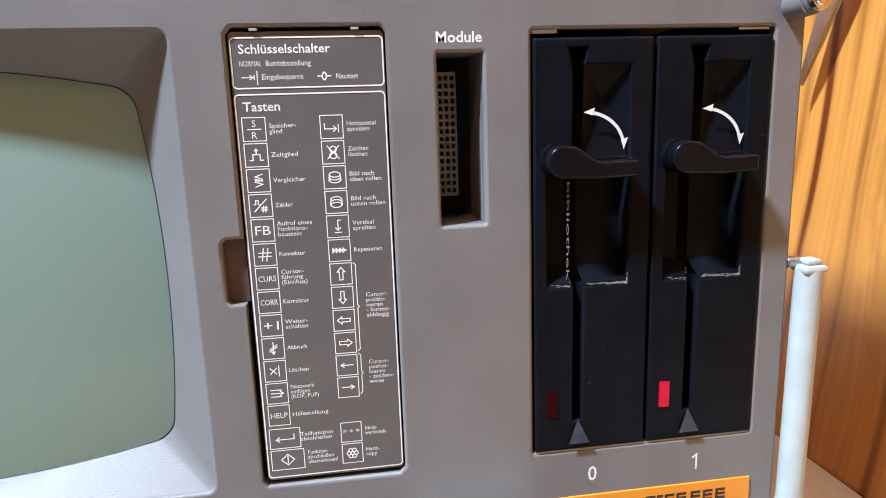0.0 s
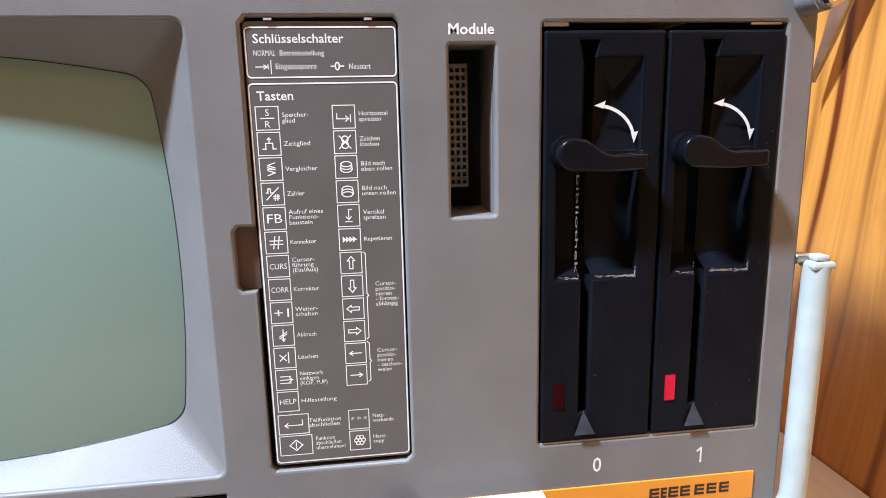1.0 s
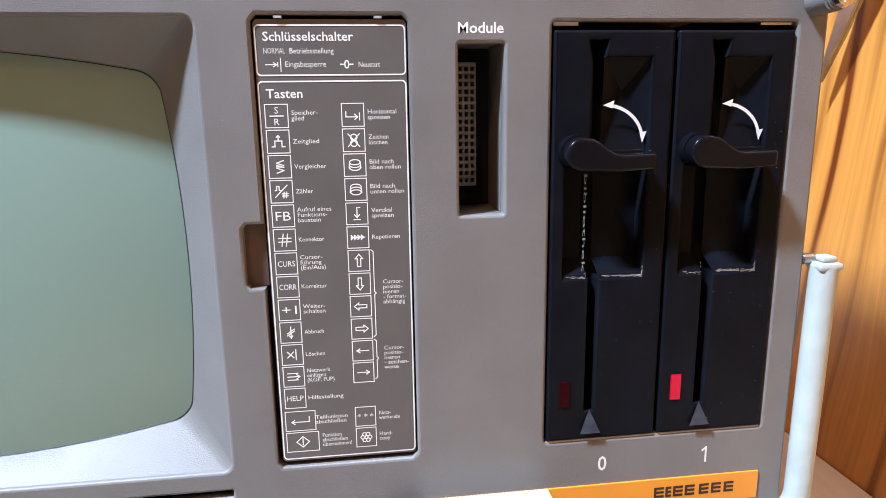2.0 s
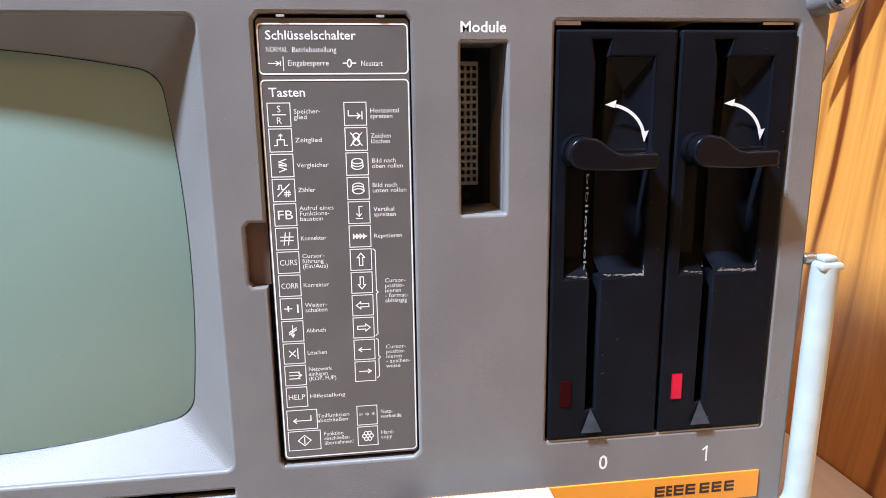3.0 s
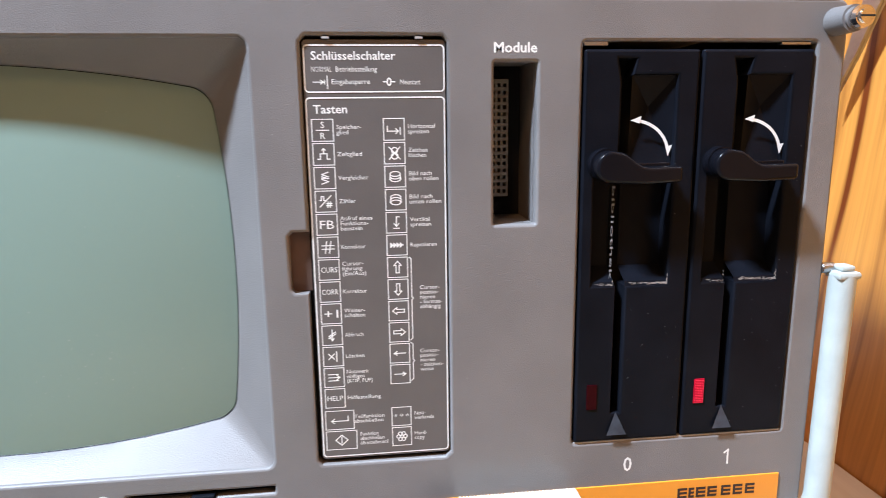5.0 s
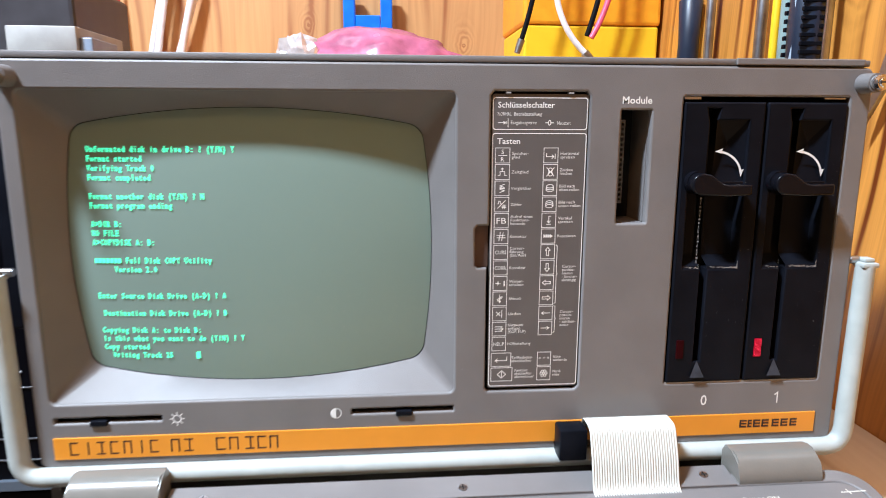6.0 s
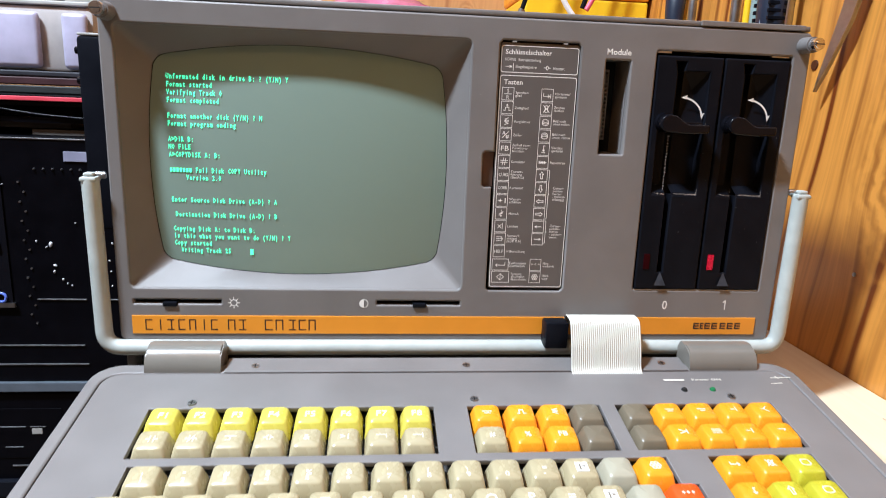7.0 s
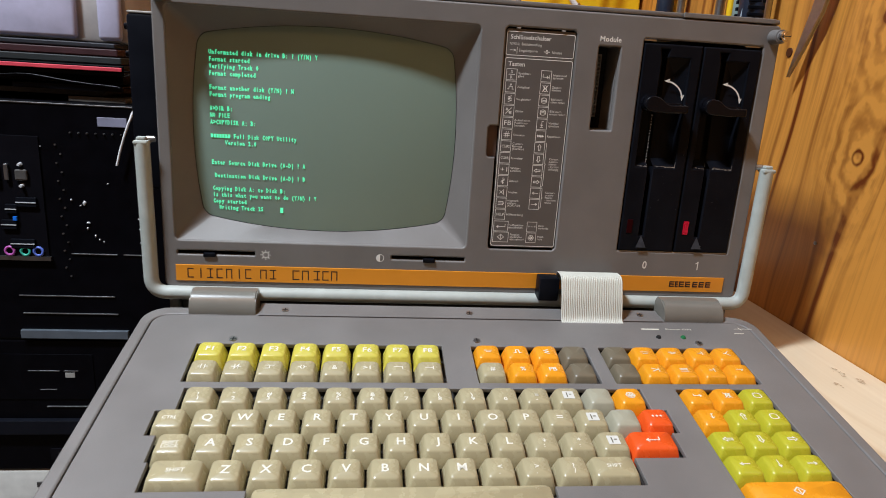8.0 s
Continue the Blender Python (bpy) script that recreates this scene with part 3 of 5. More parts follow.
left_keys = [
    ("Speicher-\nglied", "S\nR", [[(-1, 0), (1, 0)]]),
    ("Zeitglied", "", [[(-1, -0.8), (-0.55, -0.8), (-0.55, 0.1), (0.55, 0.1), (0.55, -0.8), (1, -0.8)], [(0, 0.1), (0, 0.95)], [(-0.25, 0.7), (0, 0.95), (0.25, 0.7)]]),
    ("Vergleicher", "", [[(0.6, 1), (-0.5, 0.6), (0.6, 0.2)], [(-0.5, 0.0), (0.6, -0.05)], [(-0.5, -0.2), (0.6, -0.6), (-0.5, -1)], [(-0.5, 0.25), (0.6, -0.1)]]),
    ("Z\u00e4hler", "", [[(-1, -0.9), (0.9, 1)], [(-1, 0.2), (-0.75, 0.2), (-0.75, 0.85), (-0.35, 0.85), (-0.35, 0.2), (-0.1, 0.2)], [(0.1, -0.35), (1, -0.35)], [(0.1, -0.7), (1, -0.7)], [(0.4, -0.1), (0.3, -1)], [(0.8, -0.1), (0.7, -1)]]),
    ("Aufruf eines\nFunktions-\nbaustein", "FB", []),
    ("Konnektor", "", [[(-1, 0.3), (1, 0.3)], [(-1, -0.3), (1, -0.3)], [(-0.2, 1), (-0.5, -1)], [(0.5, 1), (0.2, -1)]]),
    ("Cursor-\nf\u00fchrung\n(Ein/Aus)", "CURS", []),
    ("Korrektur", "CORR", []),
    ("Weiter-\nschalten", "+1", []),
    ("Abbruch", "", [[(0, 1), (0, -1)], [(-0.6, -0.55), (0.6, 0.25)], [(-0.6, -0.2), (0.6, 0.6)], [(-0.25, -0.6), (0, -1), (0.25, -0.6)]]),
    ("L\u00f6schen", "", [[(-0.8, 0.5), (0.2, -0.5)], [(-0.8, -0.5), (0.2, 0.5)], [(0.6, 0.9), (0.6, -0.9)]]),
    ("Netzwerk\neinf\u00fcgen\n(KOP, FUP)", "", [[(-1, 0.6), (0.7, 0.6)], [(-1, 0), (1, 0)], [(-1, -0.6), (0.7, -0.6)], [(0.5, 0.4), (1, 0), (0.5, -0.4)]]),
    ("Hilfestellung", "HELP", []),
    ("Teilfunktion\nabschlie\u00dfen", "", [[(1.5, 0.7), (1.5, -0.2), (-1.5, -0.2)], [(-1.0, 0.2), (-1.5, -0.2), (-1.0, -0.6)]]),
    ("Funktion\nabschlie\u00dfen\n\u00fcbernehmen!", "", [[(0, 1), (1.1, 0), (0, -1), (-1.1, 0), (0, 1)], [(0, 0.6), (0, -0.6)]]),
]
right_keys = [
    ("Horizontal\nspreizen", "", [[(-1.1, 0.5), (-1.1, -0.3), (0.7, -0.3)], [(0.3, 0.1), (0.75, -0.3), (0.3, -0.7)], [(1.05, 0.3), (1.05, -0.8)]]),
    ("Zeichen\nl\u00f6schen", "", [arc(0, 0.45, 0.5, 0.5, 0, 360), arc(0, -0.5, 0.55, 0.5, 0, 360), [(-0.9, 1), (0.9, -1)], [(-0.9, -1), (0.9, 1)]]),
    ("Bild nach\noben rollen", "", roll_up + [arc(0, 0.35, 0.8, 0.3, 180, 360), arc(0, 0.0, 0.85, 0.4, 200, 340)]),
    ("Bild nach\nunten rollen", "", roll_up + [arc(0, -0.35, 0.8, 0.3, 0, 180), arc(0, 0.0, 0.85, 0.4, 20, 160)]),
    ("Vertikal\nspreizen", "", [[(0.5, 1), (0, 1), (0, -0.6)], [(-0.4, -0.2), (0, -0.65), (0.4, -0.2)], [(-0.5, -1), (0.5, -1)]]),
    ("Repetieren", "", [[(-1.1, 0), (1.1, 0)]] + [[(k, 0.35), (k + 0.4, 0), (k, -0.35), (k, 0.35)] for k in (-1.1, -0.55, 0, 0.55)]),
    ("", "", [ARROW(math.pi / 2)]), ("", "", [ARROW(-math.pi / 2)]), ("", "", [ARROW(math.pi)]), ("", "", [ARROW(0)]),
    ("", "", THIN(math.pi)), ("", "", THIN(0)), None,
    ("Netz-\nwerkende", "* * *", []),
    ("Hard-\ncopy", "", petals),
]
for col, (x, keys) in enumerate(((0.0155, left_keys), (0.0393, right_keys))):
    for i, entry in enumerate(keys):
        if entry is None:
            continue
        caption, mark, lines = entry
        z = 0.3203 - i * 0.00797 - (0.0006 if i > 12 else 0)
        wide = 0.0016 if col == 0 and i >= 13 else 0.0
        cx = x + (0.0013 if wide else 0)
        if i == 14 and col == 0:
            wide, cx = 0.0020, x + 0.0017
        bm = outline(cx - 0.0035 - wide, cx + 0.0035 + wide, z - 0.0036, z + 0.0036, 0, 0.0003)
        strokes([[(cx + px * S, z + py * S) for px, py in ln] for ln in lines], 0.00036, bm)
        sign = printed("key_sign", bm, WHITE_PRINT, card, on_panel(CDX, CDZ, CY))
        if mark == "S\nR":
            lettering("caption", "S", 0.0021, WHITE_PRINT, card, on_panel(cx + CDX, z + 0.0018 + CDZ, CY), centre=True)
            lettering("caption", "R", 0.0021, WHITE_PRINT, card, on_panel(cx + CDX, z - 0.0018 + CDZ, CY), centre=True)
        elif mark:
            lettering("caption", mark, 0.0030 if len(mark) == 2 else 0.0019, WHITE_PRINT, card, on_panel(cx + CDX, z + CDZ, CY), 0.0048 if len(mark) == 2 else 0.0056, centre=True)
        if caption:
            n = caption.count("\n")
            tx = (0.0200 if col == 0 else 0.0440) + (0.0020 if col == 0 and i == 13 else 0.0040 if col == 0 and i == 14 else 0)
            longest = max(len(s) for s in caption.split("\n"))
            words(caption, tx, z - 0.0007 + n * 0.0010, 0.00145, 0.00092 * longest, 0.008)
words("Cursor-\npositio-\nnieren\n- format-\nabh\u00e4ngig", 0.0470, 0.2642, 0.00145, 0.0078, 0.008)
words("Cursor-\npositio-\nnieren\n- zeichen-\nweise", 0.0466, 0.2405, 0.00145, 0.0085, 0.008)
for z0, z1, zm in ((0.2455, 0.2760, 0.2610), (0.2300, 0.2445, 0.2375)):
    printed("brace", strokes([[(0.0434, z1), (0.0441, z1 - 0.0006), (0.0441, zm + 0.0006), (0.0447, zm), (0.0441, zm - 0.0006), (0.0441, z0 + 0.0006), (0.0434, z0)]], 0.0003), WHITE_PRINT, card, on_panel(CDX, CDZ, CY))

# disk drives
# black slab for the shade inside the bay
part("drive_bay", box(0.1045, 0.191, 0.030, 0.034, 0.1995, 0.348), BLACK_FILL, pc)
part("bay_lip", box(0.1055, 0.1900, 0.0005, 0.0025, 0.1994, 0.2004), BRIGHT_EDGE, pc)
part("bay_strip", box(0.1052, 0.1134, -0.0002, 0.003, 0.3468, 0.3480), STEEL, pc)
part("bay_strip", box(0.1770, 0.1880, 0.0002, 0.003, 0.3472, 0.3480), STEEL, pc)


def disk_drive(xo, lit):
    def X(u):
        return xo + u
    hole = [(0.0145, 0.2120), (0.0178, 0.2120), (0.0178, 0.2620), (0.0340, 0.2620), (0.0340, 0.3370), (0.0178, 0.3370), (0.0190, 0.3425), (0.0125, 0.3425), (0.0140, 0.3350),
            (0.0140, 0.3030), (0.0050, 0.3030), (0.0050, 0.2620), (0.0145, 0.2620)]
    drive = plate("disk_drive", [rounded(X(0.0004), X(0.0419), 0.2006, 0.3456, 0.0008), [(X(u), z) for u, z in hole]], -0.0004, 0.0095, BLACK, pc, 0.0010,
                  "black half-height diskette drive with a turn lever")
    # black block that paints the shade deep in slot and pocket
    part("drive_throat", box(X(0.001), X(0.041), 0.016, 0.028, 0.202, 0.345), BLACK_FILL, drive)
    bm = bmesh.new()
    prof = [(0.2615, -0.0001), (0.2635, 0.0006), (0.2680, 0.0080), (0.3040, 0.0085), (0.3045, 0.0040)]
    for u0, u1 in ((0.0180, 0.0345), (0.0045, 0.0138)):
        vs = [[bm.verts.new((X(u), y, z)) for u in (u0, u1)] for z, y in prof]
        for a, b in zip(vs, vs[1:]):
            bm.faces.new((a[0], a[1], b[1], b[0]))
    part("pocket_floor", bm, BLACK, drive)
    worn = bmesh.new()
    rw = random.Random(3 + lit)
    for u0, u1, dense in ((0.0186, 0.0338, 90), (0.0060, 0.0130, 26)):
        for _ in range(dense):
            t = rw.random() ** 0.8
            u = u0 + (u1 - u0) * t
            z = 0.2626 + 0.0006 * (1 - t) + rw.gauss(0, 0.00022)
            w = rw.uniform(0.0003, 0.0012)
            strokes([[(X(u), z), (X(min(u + w, u1 + 0.0004)), z + rw.uniform(-0.00015, 0.0001))]], rw.uniform(0.00005, 0.00016), worn)
        for _ in range(dense // 7):
            z = 0.2628 + abs(rw.gauss(0, 0.0016))
            strokes([[(X(u1 + rw.gauss(0, 0.0002)), z), (X(u1 + rw.gauss(0, 0.0002)), z + rw.uniform(0.0003, 0.001))]], rw.uniform(0.00005, 0.00014), worn)
    printed("worn_edge", worn, BRIGHT_EDGE, drive, on_panel(0, 0, -0.00055), "scuffed pale edge")
    specks = bmesh.new()
    for _ in range(46):
        u, z, r = rw.uniform(0.019, 0.040), rw.uniform(0.205, 0.343), rw.uniform(0.00004, 0.00012)
        if 0.262 < z < 0.337 and u < 0.0345:
            continue
        strokes([[(X(u), z), (X(u) + r * rw.uniform(0.5, 2.5), z + r * rw.uniform(-1, 1))]], r, specks)
    printed("dust_specks", specks, DUST, drive, on_panel(0, 0, -0.00046))["kind"] = "stuff"
    bm = bmesh.new()
    A, B, C, D, E = [bm.verts.new((X(u), y, z)) for u, y, z in ((0.0178, 0.0008, 0.3372), (0.0342, 0.0008, 0.3372), (0.0258, 0.0052, 0.3262), (0.0178, 0.0022, 0.3045), (0.0342, 0.0022, 0.3045))]
    for f in ((A, B, C), (A, C, D), (B, E, C), (C, E, D)):
        bm.faces.new(f)
    part("arrow_plate", bm, BLACK, drive)
    a0, a1 = (0.0182, 0.3216), (0.0320, 0.3095)
    arrow = strokes([arc(a0[0], a1[1], a1[0] - a0[0], a0[1] - a1[1], 82, 8, 18)], 0.0011, grow=False)
    for tip, d, n in ((a0, (-1, 0), (0, 1)), (a1, (0, -1), (1, 0))):
        q = [(tip[0] + d[0] * 0.0006, tip[1] + d[1] * 0.0006), (tip[0] - d[0] * 0.0034 + n[0] * 0.0015, tip[1] - d[1] * 0.0034 + n[1] * 0.0015), (tip[0] - d[0] * 0.0028 - n[0] * 0.0011, tip[1] - d[1] * 0.0028 - n[1] * 0.0011)]
        arrow.faces.new([arrow.verts.new((*p, 0.00015 + 0.00001 * d[0])) for p in q])
    printed("turn_arrow", arrow, WHITE_PRINT, drive, on_panel(xo + 0.0004, 0, 0.0014), "white curved two-headed arrow")
    # lever: round hub on a collar, and an arm with a swelling outline
    part("lever_collar", rod((X(0.0080), 0.002, 0.3064), (X(0.0080), -0.0046, 0.3064), 0.0060, 0.0057, 28, bevel=0.0006), BLACK_GLOSS, drive, smooth=40)
    out = [(0.0080 + 0.0055 * math.cos(radians(a)), 0.3079 + 0.0055 * math.sin(radians(a))) for a in range(70, 271, 10)]
    out += [(0.0200, 0.3018), (0.0318, 0.3024), (0.0327, 0.3032), (0.0327, 0.3072), (0.0319, 0.3080), (0.0215, 0.3077), (0.0190, 0.3082), (0.0166, 0.3095), (0.0138, 0.3117), (0.0118, 0.3128)]
    plate("lever", [[(X(u + (0.0006 if u > 0.03 else 0)), z - 0.0018) for u, z in out]], -0.0098, -0.0040, BLACK_GLOSS, drive, 0.0011, "glossy black turn lever")
    part("lever_ridge", box(X(0.0180), X(0.0312), -0.0042, -0.0015, 0.3053, 0.3071, 0.0004), BLACK_GLOSS, drive)
    light = part("activity_light", box(X(0.0047), X(0.0087), -0.0008, 0.0, 0.2140, 0.2240, 0.0002), LED_ON if lit else LED_OFF, drive, "lit red activity light" if lit else "dark red activity light")
    if lit:
        dots = bmesh.new()
        for i in range(6):
            for k in range(14):
                strokes([[(X(0.00515 + i * 0.00062), 0.2146 + k * 0.00068), (X(0.00515 + i * 0.00062) + 0.00022, 0.2146 + k * 0.00068)]], 0.00022, dots, grow=False)
        printed("light_dots", dots, LED_DOT, light, on_panel(0, 0, -0.00086))
    bm = bmesh.new()
    p, q, r, s = [bm.verts.new((X(u), y, z)) for u, y, z in ((0.0126, -0.0018, 0.2036), (0.0204, -0.0018, 0.2036), (0.0163, -0.0005, 0.2126), (0.0163, 0.0005, 0.2036))]
    for f in ((p, q, r), (p, r, s), (q, s, r), (p, s, q)):
        bm.faces.new(f)
    part("slot_ramp", bm, RAMP_LIT, drive, "smooth dark wedge at the foot of the slot, tinted as if lit")
    return drive


first = disk_drive(0.1052, False)
disk_drive(0.1478, True)
lettering("disk_word", "bibliothek", 0.0011, mat("faint_print", (0.24, 0.24, 0.25), 0.5, bump=0), first, Matrix.Translation((0.1178, 0.0020, 0.2985)) @ UPRIGHT @ Matrix.Rotation(radians(-90), 4, "Z"), 0.0345)

# corner thumb screws
for x in (0.1965, -0.2075):
    boss = part("screw_boss", rod((x, 0.001, 0.3548), (x, -0.0098, 0.3548), 0.0050, 0.0045, 28, bevel=0.0008), CASE, pc, smooth=40)
    bm = rod((x, -0.0098, 0.3548), (x, -0.0112, 0.3548), 0.0032, 0.0036, 24)
    rod((x, -0.0112, 0.3548), (x, -0.0150, 0.3548), 0.0040, 0.0034, 24, bm, 0.0010)
    part("thumb_screw", bm, CHROME, boss, "chrome slotted screw", smooth=40)
    part("screw_slot", box(x - 0.0026, x + 0.0026, -0.0152, -0.0149, 0.3545, 0.3551), BLACK_FILL, boss)

# carrying handle
HX0, HX1, HZ = -0.2212, 0.2073, 0.1618
bm = tube(bend([(HX1 + 0.001, -0.002, 0.2635), (HX1, -0.002, HZ), (HX0, -0.002, HZ), (HX0 - 0.001, -0.002, 0.2635)], 0.011, 8), 0.0048, 18)
handle = part("carrying_handle", bm, HANDLE, pc, "off-white rubber-covered carrying handle", smooth=50)
for x in (HX1 + 0.001, HX0 - 0.001):
    bm = box(x - 0.0046, x + 0.0046, -0.0066, 0.0026, 0.2620, 0.2650, 0.0012)
    box(x - 0.0028, x + 0.0028, -0.0050, 0.0010, 0.2650, 0.2672, 0.0008, bm=bm)
    part("handle_cap", bm, HANDLE, handle, smooth=35)
    s = -1 if x > 0 else 1
    part("handle_bolt", rod((x + s * 0.0075, 0.001, 0.2655), (x + s * 0.002, 0.001, 0.2655), 0.0021, bevel=0.0004), STEEL, handle)

# black cable plug at the foot of the panel
bm = box(0.0465, 0.0610, -0.0125, -0.0006, 0.1645, 0.1815, 0.0012)
part("cable_plug", bm, BLACK, pc, "black plug block of the ribbon cable", smooth=35)
adopt(pc)

# ---- ribbon cable from the panel over the handle to the keyboard ----
rib = root("ribbon_cable", "off-white flat ribbon cable over the carrying handle", "cable", at=(0.083, -0.026, 0.154))
side = bend([(0, 0.0000, 0.1770), (0, -0.0050, 0.1850), (0, -0.0165, 0.1845), (0, -0.0225, 0.1700), (0, -0.0260, 0.1560), (0, -0.0300, 0.1540)], 0.0035, 5)
bm = bmesh.new()
X0, X1, CORES, PER = 0.0602, 0.1050, 34, 4
cols = CORES * PER + 1
sheets = []
for sgn in (1, -1):
    rows_v = []
    for i, p in enumerate(side):
        d = (side[min(i + 1, len(side) - 1)] - side[max(i - 1, 0)]).normalized()
        n = Vector((0, d.z, -d.y)) * -1
        row = []
        for c in range(cols):
            t = 0.00015 + 0.00060 * abs(math.sin(math.pi * c / PER))
            row.append(bm.verts.new((X0 + (X1 - X0) * c / (cols - 1), p.y + sgn * n.y * t, p.z + sgn * n.z * t)))
        rows_v.append(row)
    for a, b in zip(rows_v, rows_v[1:]):
        for c in range(cols - 1):
            bm.faces.new((a[c], a[c + 1], b[c + 1], b[c]))
part("ribbon", bm, RIBBON, rib, smooth=60)
adopt(rib)

# ---- the keyboard unit ----
SLOPE = math.atan(0.19)
KB = Matrix.Translation((0, -0.016, 0.1575)) @ Matrix.Rotation(SLOPE, 4, "X")
BEIGE = mat("key_beige", (0.375, 0.322, 0.195), 0.27, spread=0.07, scale=120, bump=0.05, bump_scale=1500)
YELLOW = mat("key_yellow", (0.53, 0.46, 0.075), 0.27, spread=0.07, scale=120, bump=0.05, bump_scale=1500)
LIME = mat("key_lime_yellow", (0.44, 0.41, 0.025), 0.27, spread=0.07, scale=120, bump=0.05, bump_scale=1500)
AMBER = mat("key_orange", (0.74, 0.29, 0.012), 0.27, spread=0.07, scale=120, bump=0.05, bump_scale=1500)
RED = mat("key_red_orange", (0.74, 0.085, 0.012), 0.27, spread=0.06, scale=120, bump=0.05, bump_scale=1500)
UMBER = mat("key_umber_grey", (0.15, 0.125, 0.085), 0.33, spread=0.07, scale=120, bump=0.05, bump_scale=1500)
PALE = mat("key_pale_grey", (0.345, 0.325, 0.245), 0.33, spread=0.07, scale=120, bump=0.05, bump_scale=1500)
kb = root("keyboard_unit", "grey hinged keyboard unit with beige, yellow and orange keys", "keyboard", at=(0, -0.12, Z_DESK))
P = 0.0188
R1, R2, R3, R4, R5, RF, RG = 0.0967, 0.1155, 0.1340, 0.1522, 0.1707, 0.0535, 0.0718
G = 0.0097


def flip(lp):
    return [(x, -w) for x, w in lp]


def well(x0, x1, w0, w1):
    return flip(rounded(x0, x1, w0, w1, 0.0006))


x1a, x2a, x3a, x4a = -0.1649, -0.1561, -0.1504, -0.1398
main = [(x1a - G, R1 - G), (x1a + 13 * P + G, R1 - G), (x1a + 13 * P + G, R1 + P / 2), (x2a + 13 * P + G, R1 + P / 2), (x2a + 13 * P + G, R2 + P / 2), (0.0785 + 0.0148, R2 + P / 2), (0.0785 + 0.0148, R3 + P / 2),
        (0.0508 + 0.0142, R3 + P / 2), (0.0508 + 0.0142, R4 + G), (0.0178, R4 + G), (0.0178, R5 + G), (-0.1284, R5 + G), (-0.1284, R4 + G), (-0.1625 - 0.0148, R4 + G), (-0.1625 - 0.0148, R3 + P / 2),
        (x3a - P - G, R3 + P / 2), (x3a - P - G, R2 + P / 2), (x2a - P - G, R2 + P / 2), (x2a - P - G, R1 + P / 2), (x1a - G, R1 + P / 2)]
wells = [well(-0.1684 - G, -0.1684 + 7 * P + G, RF - G, RG + G), well(0.0015 - G, 0.0015 + 3 * P + G, RF - G, RG + G), well(0.0862 - G, 0.0862 + 4 * P + G, RF - G, RG + G), flip(main), well(0.1212 - G, 0.1212 + 2 * P + G, R1 - G, R5 + G)]
plate("deck", [flip(rounded(-0.2116, 0.1964, 0.0114, 0.1916, 0.010))] + wells, 0, 0.0030, CASE, kb, 0.0005, m=KB @ Matrix.Translation((0, 0, -0.0015)))
plate("case_rim", [flip(rounded(-0.2198, 0.2050, 0.0015, 0.2000, 0.016)), flip(rounded(-0.2126, 0.1974, 0.0104, 0.1926, 0.0105))], 0, 0.0040, CASE, kb, 0.0012, m=KB @ Matrix.Translation((0, 0, -0.0022)))
plate("rear_strip", [flip(rounded(-0.1470, 0.1355, -0.0045, 0.0102, 0.0006))], 0, 0.0030, CASE, kb, 0.0004, m=KB @ Matrix.Translation((0, 0, -0.0012)))
bm = box(-0.2188, 0.2040, -0.199, -0.0025, -0.040, -0.0125, 0.002)
for v in bm.verts:
    low = v.co.z < -0.02
    v.co = KB @ v.co
    if low:
        v.co.z = Z_DESK + 0.0006
part("base", bm, CASE_DARK, kb)
plate("skirt", [flip(rounded(-0.2190, 0.2042, 0.0023, 0.1992, 0.0155)), flip(rounded(-0.2126, 0.1974, 0.0104, 0.1926, 0.0105))], 0, 0.0105, CASE, kb, 0.0004, m=KB @ Matrix.Translation((0, 0, -0.0092)))


D = 0.0185


def keycap(width, name="key"):
    bm = bmesh.new()
    lv = [(-0.0026, width / 2 - 0.0004, D / 2 - 0.0004, 0.0), (0.0, width / 2 - 0.0008, D / 2 - 0.0008, 0.0), (0.0062, width / 2 - 0.0024, D / 2 - 0.0023, 0.0006), (0.0072, width / 2 - 0.0033, D / 2 - 0.0032, 0.0008)]
    rings = []
    for z, hx, hy, oy in lv:
        r = 0.0012 if z < 0.005 else 0.0022
        rings.append([bm.verts.new((x, y + oy, z)) for x, y in rounded(-hx, hx, -hy, hy, r, 3)])
    for a, b in zip(rings, rings[1:]):
        for i in range(len(a)):
            bm.faces.new((a[i], a[(i + 1) % len(a)], b[(i + 1) % len(a)], b[i]))
    c = bm.verts.new((0, 0.0008, 0.0069))
    top = rings[-1]
    for i in range(len(top)):
        bm.faces.new((top[i], top[(i + 1) % len(top)], c))
    me = bpy.data.meshes.new(name)
    bm.to_mesh(me)
    bm.free()
    me.shade_smooth()
    me.set_sharp_from_angle(angle=radians(48))
    return me


caps = {}
TOP = 0.00712


def key(x, w, material, mark="", width=1.0, lines=None, cap=0.0050, mark_material=None, sink=-0.0046):
    k = (round(width, 3), material.name)
    if k not in caps:
        caps[k] = keycap(width * P)
        caps[k].materials.append(material)
    ob = new("key", caps[k])
    ob.parent = kb
    ob.matrix_basis = KB @ Matrix.Translation((x, -w, sink))
    m = Matrix.Translation((0, 0.0012, TOP))
    lg = None
    if mark:
        lg = lettering("legend", mark, cap, mark_material or KEY_PRINT, ob, m, centre=True, bold=0.017, spacing=0.8)
    elif lines:
        lg = printed("legend", strokes([[(px * 0.0026, py * 0.0024) for px, py in ln] for ln in lines], 0.00058), mark_material or KEY_PRINT, ob, m)
    return ob


KEY_PRINT = mat("key_print_white", (0.72, 0.69, 0.60), 0.45, spread=0.04, bump=0)
